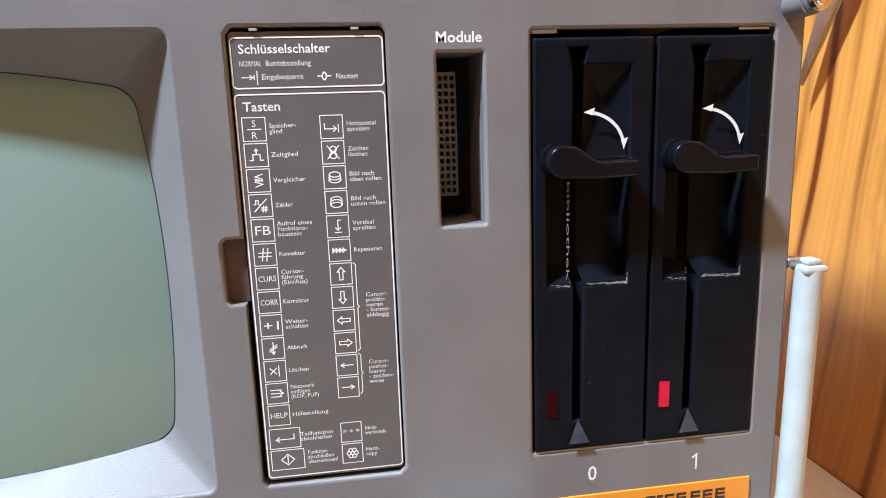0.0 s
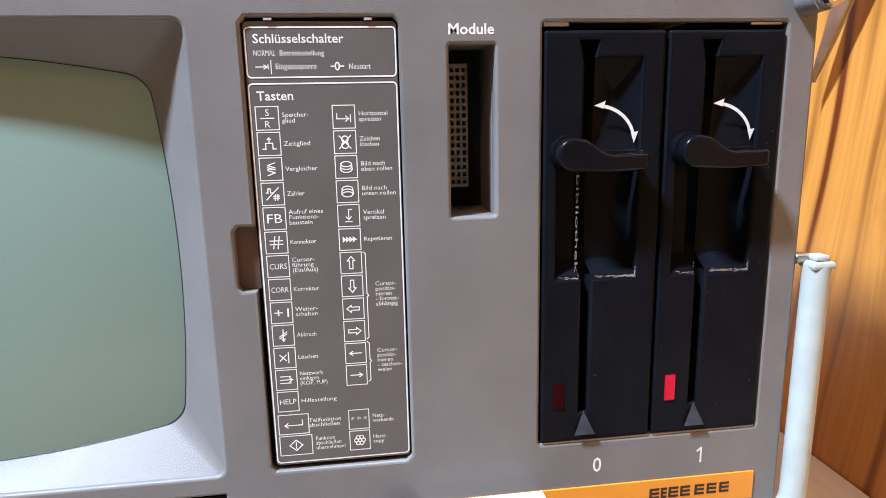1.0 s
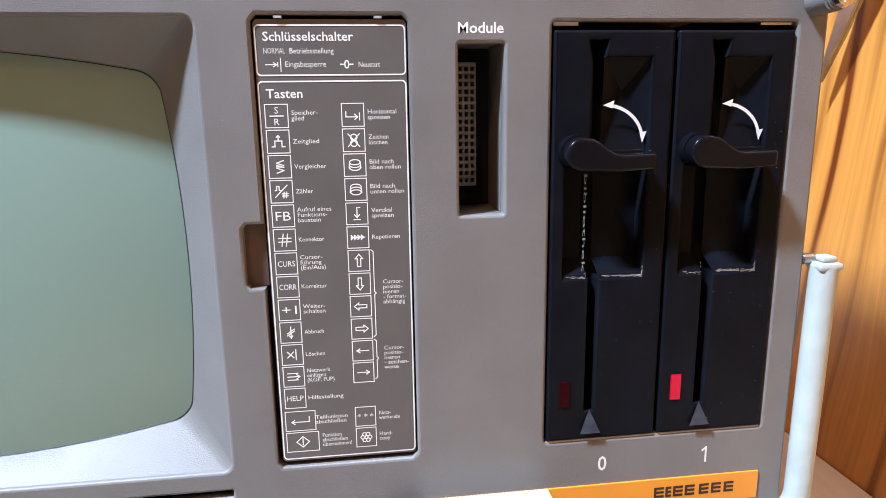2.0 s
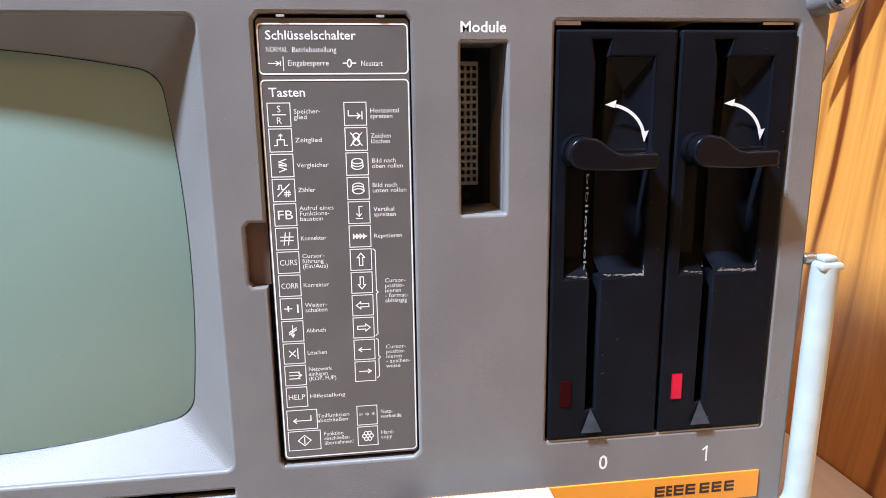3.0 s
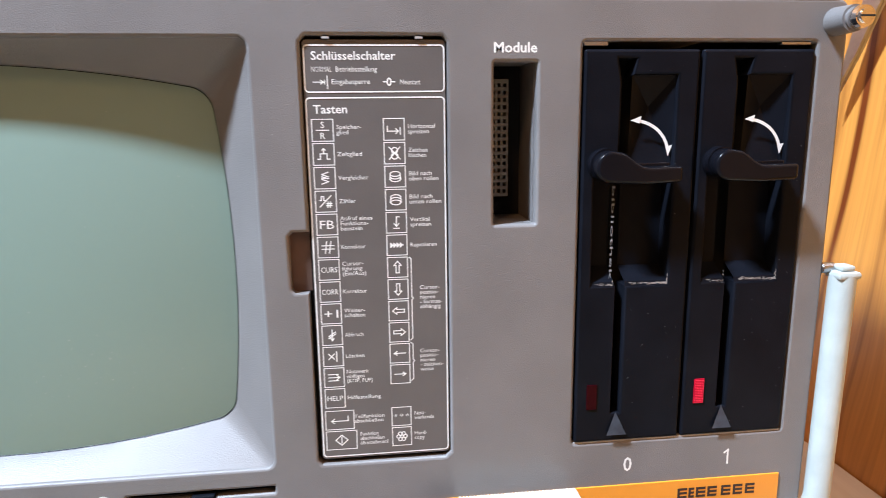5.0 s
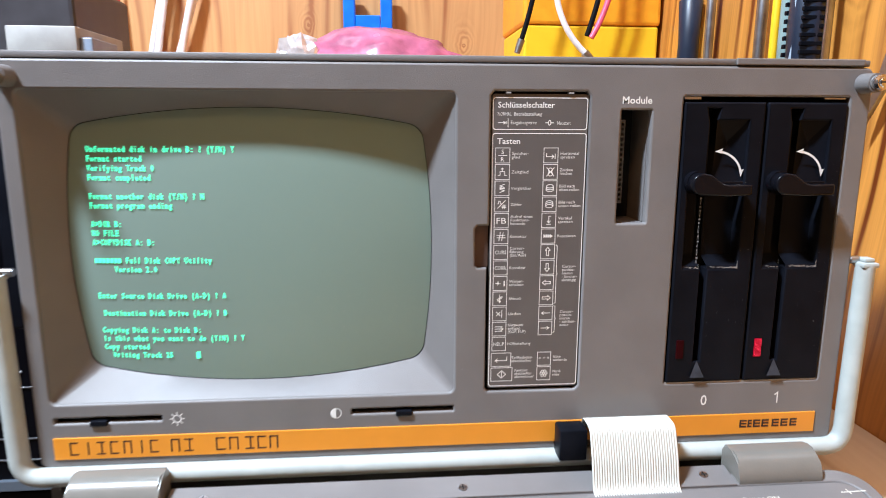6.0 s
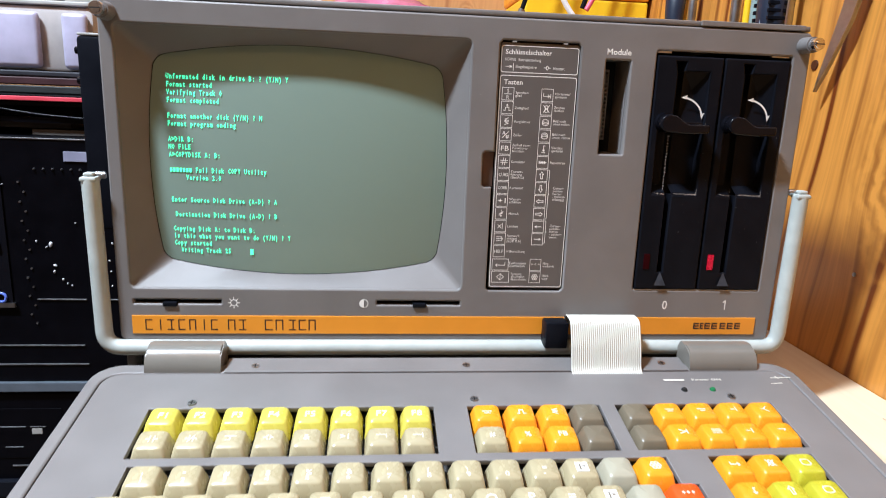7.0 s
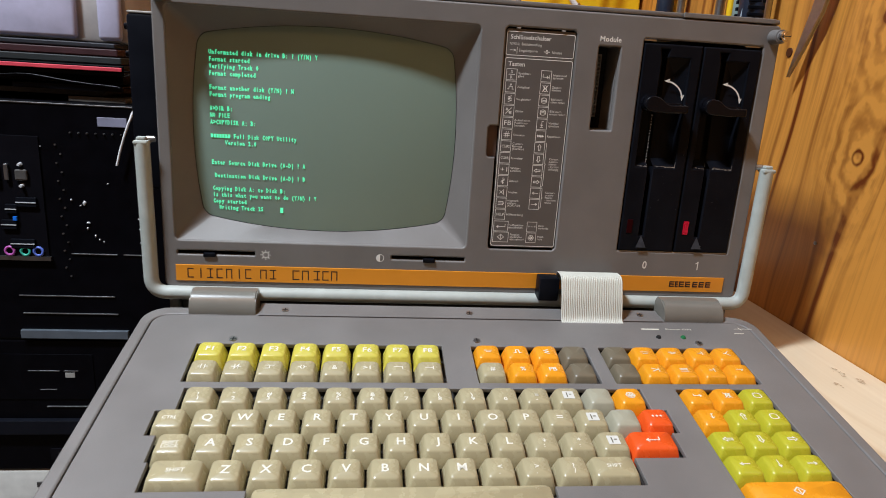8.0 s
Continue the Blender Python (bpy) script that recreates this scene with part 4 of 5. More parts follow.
BARS = [[(-0.9, 0.3), (0.9, 0.3)], [(-0.5, -0.4), (0.6, -0.4)]]
E_L = [[(1.4, 0.8), (1.4, -0.1), (-1.4, -0.1)], [(-0.9, 0.35), (-1.4, -0.1), (-0.9, -0.55)]]
for i in range(8):
    key(-0.1684 + i * P, RF, YELLOW, "F%d" % (i + 1), cap=0.0044)
for i, ln in enumerate(([[(-1, 0), (-0.4, 0)], [(-0.4, 0.8), (-0.4, -0.8)], [(0.4, 0.8), (0.4, -0.8)], [(0.4, 0), (1, 0)]], [[(-1, 0), (-0.4, 0)], [(-0.4, 0.8), (-0.4, -0.8)], [(0.4, 0.8), (0.4, -0.8)], [(0.4, 0), (1, 0)], [(-0.5, -0.9), (0.5, 0.9)]],
                        [[(-1, 0.6), (1, 0.6)], [(0, 0.6), (0, -0.6)], [(0, -0.6), (-0.8, -0.6)]], [[(-0.9, 0), (-0.5, 0)], [(-0.2, 0.6), (-0.5, 0), (-0.2, -0.6)], [(0.2, 0.6), (0.5, 0), (0.2, -0.6)], [(0.5, 0), (0.9, 0)]], None, None, [[(-1, 0.4), (0.9, 0.4), (0.9, -0.4)]], [[(-1, 0.2), (0.8, 0.2)], [(0.8, 0.7), (0.8, -0.5)]])):
    key(-0.1684 + i * P, RG, BEIGE, {4: "&", 5: ">1"}.get(i, ""), lines=ln, cap=0.0036)
for i, (m, ln) in enumerate(((AMBER, BARS), (AMBER, [[(-0.9, -0.7), (-0.4, -0.7), (-0.4, 0.6), (0.4, 0.6), (0.4, -0.7), (0.9, -0.7)]]), (AMBER, [[(0.6, 0.9), (-0.5, 0.4), (0.6, 0), (-0.5, -0.4), (0.6, -0.9)]]), (UMBER, None))):
    key(0.0015 + i * P, RF, m, lines=ln)
for i, (m, mk) in enumerate(((BEIGE, "#"), (AMBER, "%"), (AMBER, "FB"), (UMBER, ""))):
    key(0.0015 + i * P, RG, m, mk, cap=0.0036)
key(0.0862, RF, UMBER)
key(0.0862, RG, UMBER)
for i, (a, b) in enumerate(((BARS, [[(-0.8, 0.6), (0.6, 0), (-0.8, -0.6)], [(0.8, 0.7), (0.8, -0.7)]]), (BARS, [[(-0.9, 0.6), (0.9, 0.6)], [(-0.9, 0), (0.9, 0)], [(-0.9, -0.6), (0.9, -0.6)]]), ([[(-0.6, 0), (0.2, 0)], [(0.6, 0.7), (0.6, -0.7)]], [[(-0.8, 0), (0, 0)], [(0.5, 0.7), (0.5, -0.7)]]), ([[(0.6, 0.9), (-0.3, 0), (0.6, -0.9)], [(-0.3, 0), (-0.8, 0)]], [[(-0.8, 0.4), (0.8, 0.4), (0.3, -0.2)]]))):
    key(0.0862 + (i + 1) * P, RF, AMBER, lines=a)
    key(0.0862 + (i + 1) * P, RG, AMBER, lines=b)
for i, mk in enumerate(("!\n1", '"\n2', "#\n3", "$\n4", "%\n5", "&\n6", "'\n7", "(\n8", ")\n9", "\n0", "=\n-")):
    key(x1a + i * P, R1, BEIGE, mk, cap=0.0031)
WHITE_KEY = mat("white_key_sticker", (0.62, 0.61, 0.57), 0.5, bump=0)


def sticker(ob):
    part("sticker", box(-0.0032, 0.0032, -0.0022, 0.0042, TOP - 0.0006, TOP + 0.0002, 0.0001), WHITE_KEY, ob, "white paper sticker")
    printed("sticker_mark", strokes([[(-0.0010, -0.0010), (-0.0010, 0.0024)], [(0.0006, 0.0012), (0.0014, 0.0012)]], 0.0007), UMBER, ob, Matrix.Translation((0, 0, TOP + 0.0004)))


sticker(key(x1a + 11 * P, R1, BEIGE))
key(x1a + 12 * P, R1, PALE)
key(x1a + 13 * P, R1, AMBER, lines=[[(1.1 * a, 1.1 * b) for a, b in p] for p in petals])
key(x2a - P, R2, BEIGE, "CTRL", cap=0.0022)
for i, mk in enumerate("QWERTYUIOP="):
    key(x2a + i * P, R2, BEIGE, mk)
sticker(key(x2a + 11 * P, R2, BEIGE))
key(x2a + 12 * P, R2, PALE)
key(x2a + 13 * P, R2, RED, lines=[[(k - 0.2, 0.2), (k + 0.2, 0.2)] for k in (-0.9, 0, 0.9)] + [[(k, 0.45), (k, -0.05)] for k in (-0.9, 0, 0.9)])
key(x3a - P, R3, BEIGE, "SHIFT\nLOCK", cap=0.0022)
for i, mk in enumerate(list("ASDFGHJKL") + ["+\n;", "*\n:"]):
    key(x3a + i * P, R3, BEIGE, mk, cap=0.0050 if len(mk) == 1 else 0.0031)
sticker(key(x3a + 11 * P, R3, BEIGE))
key(0.0785, R3, RED, width=1.5, lines=E_L)
key(-0.1625, R4, BEIGE, "SHIFT", width=1.5, cap=0.0024)
for i, mk in enumerate(list("ZXCVBNM") + ["<\n,", ">\n.", "?\n/"]):
    key(x4a + i * P, R4, BEIGE, mk, cap=0.0050 if len(mk) == 1 else 0.0031)
key(0.0508, R4, BEIGE, "SHIFT", width=1.44, cap=0.0022)
key(-0.0553, R5, BEIGE, width=0.1445 / P)
DBL = lambda a: [ARROW(a)]
pads = [(R1, (AMBER, [[(-1, 0.4), (-1, -0.2), (0.8, -0.2)], [(0.4, 0.2), (0.8, -0.2), (0.4, -0.6)]]), (AMBER, [arc(0, 0, 0.5, 0.8, 0, 360), [(-0.8, 0.8), (0.8, -0.8)], [(-0.8, -0.8), (0.8, 0.8)]]), (LIME, roll_up)),
        (R2, (AMBER, [[(0.4, 0.9), (0, 0.9), (0, -0.6)], [(-0.4, -0.2), (0, -0.6), (0.4, -0.2)]]), (LIME, DBL(math.pi / 2)), (LIME, roll_up)),
        (R3, (LIME, DBL(math.pi)), (LIME, DBL(-math.pi / 2)), (LIME, DBL(0))),
        (R4, (LIME, THIN(math.pi)), (LIME, THIN(-math.pi / 2)), (LIME, THIN(0)))]
for w, *three in pads:
    for i, (m, ln) in enumerate(three):
        key(0.1212 + i * P, w, m, lines=ln)
key(0.1212 + P, R5, AMBER, width=3.0, lines=[[(0, 1), (1.1, 0), (0, -1), (-1.1, 0), (0, 1)], [(0, 0.5), (0, -0.5)]])

# hinges, screws, lamps and small print on the deck
for x0, x1 in ((-0.1915, -0.1487), (0.1366, 0.1810)):
    prof = bend([(0, -0.0255, 0.1500), (0, -0.0258, 0.1600), (0, -0.0200, 0.1685), (0, -0.0065, 0.1690), (0, -0.0062, 0.1500)], 0.0045, 5)
    bm = bmesh.new()
    a = [bm.verts.new((x0, p.y, p.z)) for p in prof]
    b = [bm.verts.new((x1, p.y, p.z)) for p in prof]
    for i in range(len(a)):
        bm.faces.new((a[i], a[(i + 1) % len(a)], b[(i + 1) % len(a)], b[i]))
    bm.faces.new(a)
    bm.faces.new(list(reversed(b)))
    bmesh.ops.bevel(bm, geom=[e for e in bm.edges if abs(e.verts[0].co.x - e.verts[1].co.x) < 1e-6], offset=0.0009, segments=2, affect="EDGES")
    part("hinge", bm, HINGE, kb, "grey plastic hinge block", smooth=40)
for x, w in ((-0.1299, 0.0042), (-0.0040, 0.0040), (0.1210, 0.0025), (-0.1574, 0.0393), (-0.0035, 0.0378), (0.1497, 0.0376)):
    c = KB @ Vector((x, -w, 0.0004))
    n = (KB.to_3x3() @ Vector((0, 0, 1)))
    s = part("screw", rod(c - n * 0.001, c + n * 0.0004, 0.0026, 0.0022, 18), STEEL, kb, smooth=40)
    printed("screw_slot", strokes([[(-0.0015, 0), (0.0015, 0)], [(0, -0.0015), (0, 0.0015)]], 0.0007), BLACK_FILL, s, KB @ Matrix.Translation((x, -w, 0.00085)))
for x, m in ((0.1239, BLACK_FILL), (0.1416, LED_GREEN)):
    c = KB @ Vector((x, -0.0305, 0.0))
    n = (KB.to_3x3() @ Vector((0, 0, 1)))
    part("indicator_lamp", rod(c, c + n * 0.0012, 0.0019, 0.0013, 16), m, kb, smooth=40)
deck_print = lambda x, w: KB @ Matrix.Translation((x, -w, 0.0003))
printed("small_print", strokes([[(0, 0), (0.013, 0)]], 0.0014, grow=False), KEY_PRINT, kb, deck_print(0.1150, 0.0208))
lettering("small_print", "Power ON", 0.0018, KEY_PRINT, kb, deck_print(0.1330, 0.0214), 0.0185, 0.01)
printed("small_print", strokes([[(0, 0), (0.013, 0.0003)], [(0.0035, 0.0016), (0.0045, -0.0012)], [(-0.003, -0.006), (0.004, -0.0057)]], 0.0006), KEY_PRINT, kb, deck_print(0.1850, 0.0190))
adopt(kb)

# ---- ceiling lights over the bench ----
LAMP_WHITE = mat("lamp_diffuser", (0.9, 0.9, 0.9), 0.5, bump=0, emit=((0.9, 0.95, 1.0), 1.5))
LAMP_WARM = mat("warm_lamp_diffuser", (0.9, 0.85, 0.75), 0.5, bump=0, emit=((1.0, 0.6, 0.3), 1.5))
# housings for the unseen lamps; the second one is the added fill
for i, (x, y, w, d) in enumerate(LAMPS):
    lamp = root("ceiling_light", "square warm ceiling lamp in the room" if i == 2 else "unseen long white ceiling light above the bench", "lamp", at=(x, y, 1.815))
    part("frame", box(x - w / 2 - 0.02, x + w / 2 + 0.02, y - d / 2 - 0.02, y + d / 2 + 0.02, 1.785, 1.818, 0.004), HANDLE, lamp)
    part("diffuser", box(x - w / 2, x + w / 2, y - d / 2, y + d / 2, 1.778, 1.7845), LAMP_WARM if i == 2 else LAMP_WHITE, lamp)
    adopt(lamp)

# ---- tools and scissors on the pine wall ----
STEEL_DULL = mat("dull_tool_steel", (0.34, 0.34, 0.36), 0.38, 1.0, spread=0.2, scale=80, bump=0.08)
BLUE_BLACK = mat("blue_black_grip", (0.012, 0.02, 0.04), 0.4)
TEAL = mat("grey_teal_grip", (0.22, 0.30, 0.29), 0.4)
YELLOW_P = mat("yellow_plastic", (0.80, 0.50, 0.01), 0.4, spread=0.05)
XW = X_WALL


def hook(thing, y, z):
    part("hook", rod((XW + 0.002, y, z), (XW - 0.022, y, z + 0.003), 0.0014, segs=10), STEEL_DULL, thing)


sc = root("scissors", "steel scissors hanging on the pine wall, points down", "scissors", at=(XW - 0.012, 0.10, 0.45))
for s, yo in ((0.0, 0.0), (0.003, 0.0015)):
    xa = XW - 0.010 - s
    bm = bmesh.new()
    outl = [(0.1235 - yo, 0.3325), (0.1185 - yo, 0.3500), (0.1065 - yo, 0.3870), (0.0940 - yo, 0.4330), (0.0780 - yo, 0.4330), (0.0925 - yo, 0.3850), (0.1090 - yo, 0.3550)]
    f = [bm.verts.new((xa, y, z)) for y, z in outl]
    g = [bm.verts.new((xa + 0.0016, y, z)) for y, z in outl]
    bm.faces.new(f)
    bm.faces.new(list(reversed(g)))
    for i in range(len(f)):
        bm.faces.new((f[i], f[(i + 1) % len(f)], g[(i + 1) % len(f)], g[i]))
    part("blade", bm, STEEL, sc)
    ring = [(xa, 0.089 + (0.020 if s else -0.020) + 0.014 * math.cos(a), 0.462 + 0.026 * math.sin(a)) for a in [k * math.pi / 10 for k in range(21)]]
    part("grip", tube(ring, 0.004, 10), BLACK, sc, smooth=60)
part("pivot", rod((XW - 0.021, 0.094, 0.410), (XW - 0.012, 0.094, 0.410), 0.004), STEEL_DULL, sc)
hook(sc, 0.089, 0.480)
adopt(sc)


def hung_tool(name, label, category, y, z0, z1, r, metal, grip, grip_to, flat=1.0, taper=1.0):
    t = root(name, label, category, at=(XW - 0.014, y, z1))
    x = XW - 0.014
    part("grip", tube([(x, y, z0), (x, y, z0 + 0.004), (x, y, (z0 + grip_to) / 2), (x, y, grip_to - 0.006), (x, y, grip_to)], [r * 0.7, r, r * taper, r, r * 0.6], 14, flat=flat), grip, t, smooth=50)
    part("shaft", rod((x, y, grip_to), (x, y, z1), r * 0.35, segs=12), metal, t)
    hook(t, y, z1 - 0.004)
    adopt(t)
    return t


hung_tool("screwdriver", "screwdriver with a dark blue grip hung on the wall", "screwdriver", 0.398, 0.372, 0.56, 0.0125, STEEL_DULL, BLUE_BLACK, 0.47, taper=0.85)
hung_tool("file", "thin worn steel file hung on the wall", "file", 0.352, 0.360, 0.56, 0.0045, STEEL_DULL, STEEL_DULL, 0.52)
hung_tool("hex_driver", "steel hex driver with a brown tip hung on the wall", "tool", 0.258, 0.360, 0.56, 0.0048, STEEL_DULL, STEEL_DULL, 0.50)
knife = hung_tool("cutter_knife", "black ribbed cutter knife hung on the wall", "knife", 0.194, 0.350, 0.55, 0.0115, STEEL_DULL, BLUE_BLACK, 0.47, taper=1.15)
for k in range(14):
    z = 0.356 + k * 0.0064
    for side in (-1, 1):
        part("grip_ridge", box(XW - 0.0250, XW - 0.0060, 0.194 + side * 0.0112 - 0.0016, 0.194 + side * 0.0112 + 0.0016, z, z + 0.0034, 0.0006), BLACK, knife)
part("grip_label", box(XW - 0.0262, XW - 0.0250, 0.1905, 0.1965, 0.372, 0.430, 0.0004), mat("pale_blue_label", (0.30, 0.38, 0.46), 0.5), knife, "pale blue label strip")
adopt(knife)
hung_tool("pliers", "pliers with grey and yellow grips hung on the wall", "pliers", 0.219, 0.350, 0.55, 0.0060, STEEL_DULL, TEAL, 0.47)
hung_tool("marker_pen", "yellow marker hung beside the pliers", "pen", 0.236, 0.350, 0.52, 0.0036, YELLOW_P, YELLOW_P, 0.47)
hung_tool("steel_rule", "long grey steel bar hung on the wall", "tool", 0.167, 0.345, 0.56, 0.0075, STEEL, STEEL, 0.52, flat=0.35)

# a nail and a plug in the pine wall
for y, z, r, m in ((0.057, 0.197, 0.0016, STEEL), (0.143, 0.355, 0.0042, mat("dark_knot", (0.07, 0.02, 0.008), 0.4))):
    tagged(part("wall_plug", rod((XW + 0.001, y, z), (XW - 0.0012, y, z), r, segs=16, bevel=0.0003), m), "small plug set in the pine wall", "plug")

# ---- shelf at the back with its things ----
tagged(part("shelf", box(-0.50, XW - 0.001, 0.45, Y_BACK - 0.001, 0.375, 0.393, 0.002), BACKWOOD), "pine shelf board on the back wall", "shelf", "", "structure")
yb = root("yellow_box", "bright yellow plastic box against the wall", "box", at=(0.21, 0.56, 0.393))
part("body", box(0.129, 0.297, 0.50, 0.64, 0.3935, 0.4525, 0.003), YELLOW_P, yb)
part("lid", box(0.127, 0.2985, 0.498, 0.642, 0.4530, 0.53, 0.004), mat("amber_plastic", (0.80, 0.33, 0.01), 0.4), yb)
adopt(yb)
PINK = mat("pink_antistatic_film", (0.46, 0.13, 0.22), 0.25, spread=0.35, scale=30, bump=0.4, bump_scale=60)
bg = root("antistatic_bag", "crumpled pink translucent antistatic bag on the shelf", "bag", at=(-0.02, 0.75, 0.393))
bm = bmesh.new()
bmesh.ops.create_icosphere(bm, subdivisions=4, radius=1.0)
for v in bm.verts:
    n = noise.noise(v.co * 2.6) * 0.16 + noise.noise(v.co * 7.0) * 0.07
    v.co = Vector((-0.050 + v.co.x * 0.140 * (1 + n), 0.755 + v.co.y * 0.075 * (1 + n), max(0.3935, 0.410 + v.co.z * 0.068 * (1 + n))))
part("film", bm, PINK, bg, smooth=60)
adopt(bg)
foil = root("foil_packet", "shiny crumpled silver packet beside the bag", "packet", at=(-0.168, 0.715, 0.393))
bm = bmesh.new()
bmesh.ops.create_icosphere(bm, subdivisions=3, radius=1.0)
for v in bm.verts:
    n = noise.noise(v.co * 3.5) * 0.35
    v.co = Vector((-0.168 + v.co.x * 0.034 * (1 + n), 0.715 + v.co.y * 0.03 * (1 + n), max(0.3935, 0.415 + v.co.z * 0.050 * (1 + n))))
part("film", bm, mat("silver_film", (0.8, 0.76, 0.8), 0.25, 0.6, spread=0.3, scale=60), foil)
adopt(foil)
blue = root("blue_clamp", "blue plastic clamp standing on the bag's box", "clamp", at=(-0.04, 0.84, 0.393))
BLUE_P = mat("blue_plastic", (0.01, 0.16, 0.72), 0.35)
for x in (-0.108, -0.046):
    part("leg", box(x, x + 0.020, 0.835, 0.855, 0.3935, 0.56, 0.003), BLUE_P, blue)
part("bar", box(-0.0878, -0.0462, 0.835, 0.855, 0.490, 0.512, 0.002), BLUE_P, blue)
adopt(blue)
WIRE_W = mat("white_wire", (0.72, 0.70, 0.72), 0.4)


def cable(name, label, pts, r, material, tip=None, side=None):
    c = root(name, label, "cable", "hanging cables", at=pts[-1])
    part("lead", tube(bend(pts, 0.02, 6), r, 10), material, c, smooth=60)
    if tip:
        a, b = Vector(pts[0]), Vector(pts[1])
        d = (a - b).normalized()
        part("plug", rod(a - d * 0.002, a + d * 0.014, r * 1.5, r * 1.2, 12), tip, c, smooth=40)
    part("hook", rod((pts[-1][0], pts[-1][1] - 0.002, pts[-1][2]), (side + 0.001, pts[-1][1], pts[-1][2]) if side else (pts[-1][0], Y_BACK + 0.001, pts[-1][2]), 0.002, segs=8), STEEL_DULL, c)
    adopt(c)
    return c


cable("cable", "white cable hanging against the back wall", [(-0.425, 0.85, 0.395), (-0.412, 0.85, 0.47), (-0.395, 0.85, 0.56), (-0.39, 0.862, 0.80)], 0.006, WIRE_W)
cable("cable", "white cable hanging against the back wall", [(-0.385, 0.85, 0.395), (-0.376, 0.85, 0.46), (-0.350, 0.85, 0.56), (-0.345, 0.862, 0.80)], 0.006, WIRE_W)
cable("cable", "thin red wire hanging against the back wall", [(-0.480, 0.86, 0.395), (-0.474, 0.86, 0.46), (-0.478, 0.86, 0.58), (-0.47, 0.866, 0.80)], 0.003, mat("red_wire", (0.5, 0.03, 0.03), 0.4))
cable("cable", "black lead with a metal clip hanging over the shelf", [(0.117, 0.46, 0.428), (0.124, 0.46, 0.45), (0.140, 0.46, 0.52), (0.15, 0.46, 0.70)], 0.003, BLACK, STEEL, X_WALL)
cable("cable", "white lead with a metal plug hanging over the shelf", [(0.194, 0.46, 0.415), (0.172, 0.46, 0.437), (0.156, 0.46, 0.475), (0.158, 0.46, 0.69)], 0.0036, WIRE_W, STEEL, X_WALL)
cable("cable", "pink lead hanging over the shelf", [(0.200, 0.46, 0.433), (0.211, 0.46, 0.452), (0.226, 0.46, 0.50), (0.226, 0.46, 0.68)], 0.0034, mat("pink_wire", (0.75, 0.10, 0.2), 0.4), None, X_WALL)
cable("cable", "black lead beside the pink one", [(0.198, 0.466, 0.440), (0.203, 0.466, 0.455), (0.214, 0.466, 0.50), (0.214, 0.466, 0.67)], 0.0032, BLACK, None, X_WALL)

# ---- dark stack of machines beside the bench ----
MACHINE = mat("black_machine_paint", (0.0018, 0.0018, 0.0030), 0.3, spread=0.25, bump=0.08, spec=0.12)
DARK_RED = mat("dark_red_cover", (0.030, 0.004, 0.007), 0.6, bump=0.3, bump_scale=120)
RED_EDGE = mat("red_edge_strip", (0.62, 0.06, 0.09), 0.35)
GREY_BOX = mat("grey_beige_box", (0.34, 0.33, 0.31), 0.5)
WHITE_PANEL = mat("white_lavender_panel", (0.39, 0.37, 0.49), 0.4)
FX, FY = -0.62, 0.20


def face_bits(thing, name, items, material, depth=0.0012):
    for x0, x1, z0, z1 in items:
        part(name, box(x0, x1, FY - depth, FY + 0.001, z0, z1, 0.0003), material, thing)


stand = root("low_shelf", "dark low shelf that carries the stacked machines", "shelf", at=(-0.43, 0.4, -0.62))
part("top", box(FX, -0.236, FY + 0.02, 0.66, -0.36, -0.3268, 0.002), MACHINE, stand)
for x in (FX + 0.02, -0.27):
    for y in (FY + 0.05, 0.62):
        part("leg", box(x - 0.015, x + 0.015, y - 0.015, y + 0.015, -0.6195, -0.3605), MACHINE, stand)
adopt(stand)

wd = root("white_drive_unit", "off-white desktop machine at the foot of the stack", "computer", at=(-0.43, 0.4, -0.335))
part("case", box(FX, -0.240, FY, 0.62, -0.3345, -0.119, 0.004), mat("old_white_case", (0.56, 0.55, 0.52), 0.5), wd, smooth=35)
face_bits(wd, "front_slot", [(-0.402, -0.386, -0.139, -0.133), (-0.345, -0.336, -0.146, -0.143), (FX + 0.02, -0.25, -0.158, -0.1565)], CASE_DARK)
adopt(wd)

dd = root("black_rack_unit", "black front unit with a dim number display", "machine", at=(-0.43, 0.4, -0.107))
part("case", box(FX, -0.240, FY, 0.62, -0.1185, 0.0290, 0.002), MACHINE, dd)
face_bits(dd, "panel_line", [(-0.398, -0.368, -0.0045, -0.0037), (-0.364, -0.350, -0.0045, -0.0037), (-0.388, -0.372, -0.0250, -0.0243), (-0.3835, -0.300, -0.0446, -0.0436), (-0.375, -0.290, -0.1135, -0.1128)], STEEL_DULL)
face_bits(dd, "ledge", [(FX, -0.300, -0.0735, -0.0580)], mat("dark_blue_ledge", (0.006, 0.007, 0.011), 0.35, spec=0.2), 0.006)
face_bits(dd, "push_button", [(-0.3628, -0.3535, -0.0115, -0.0060)], GREY_BOX)
face_bits(dd, "tray_front", [(-0.44, -0.335, -0.036, 0.014)], MACHINE, 0.0008)
disp = part("display", box(-0.385, -0.348, FY - 0.001, FY + 0.001, -0.1075, -0.0930, 0.0003), BLACK_GLOSS, dd)
for k in range(3):
    x = -0.3765 + k * 0.0075
    printed("display_bar", strokes([[(0, 0), (0, 0.007)], [(0.0045, 0), (0.0045, 0.007)], [(0, 0.007), (0.0045, 0.007)], [(0, 0.0035), (0.0045, 0.0035)], [(0, 0), (0.0045, 0)]], 0.0007), CASE_DARK, disp, on_panel(x, -0.1045, FY - 0.0012))
adopt(dd)

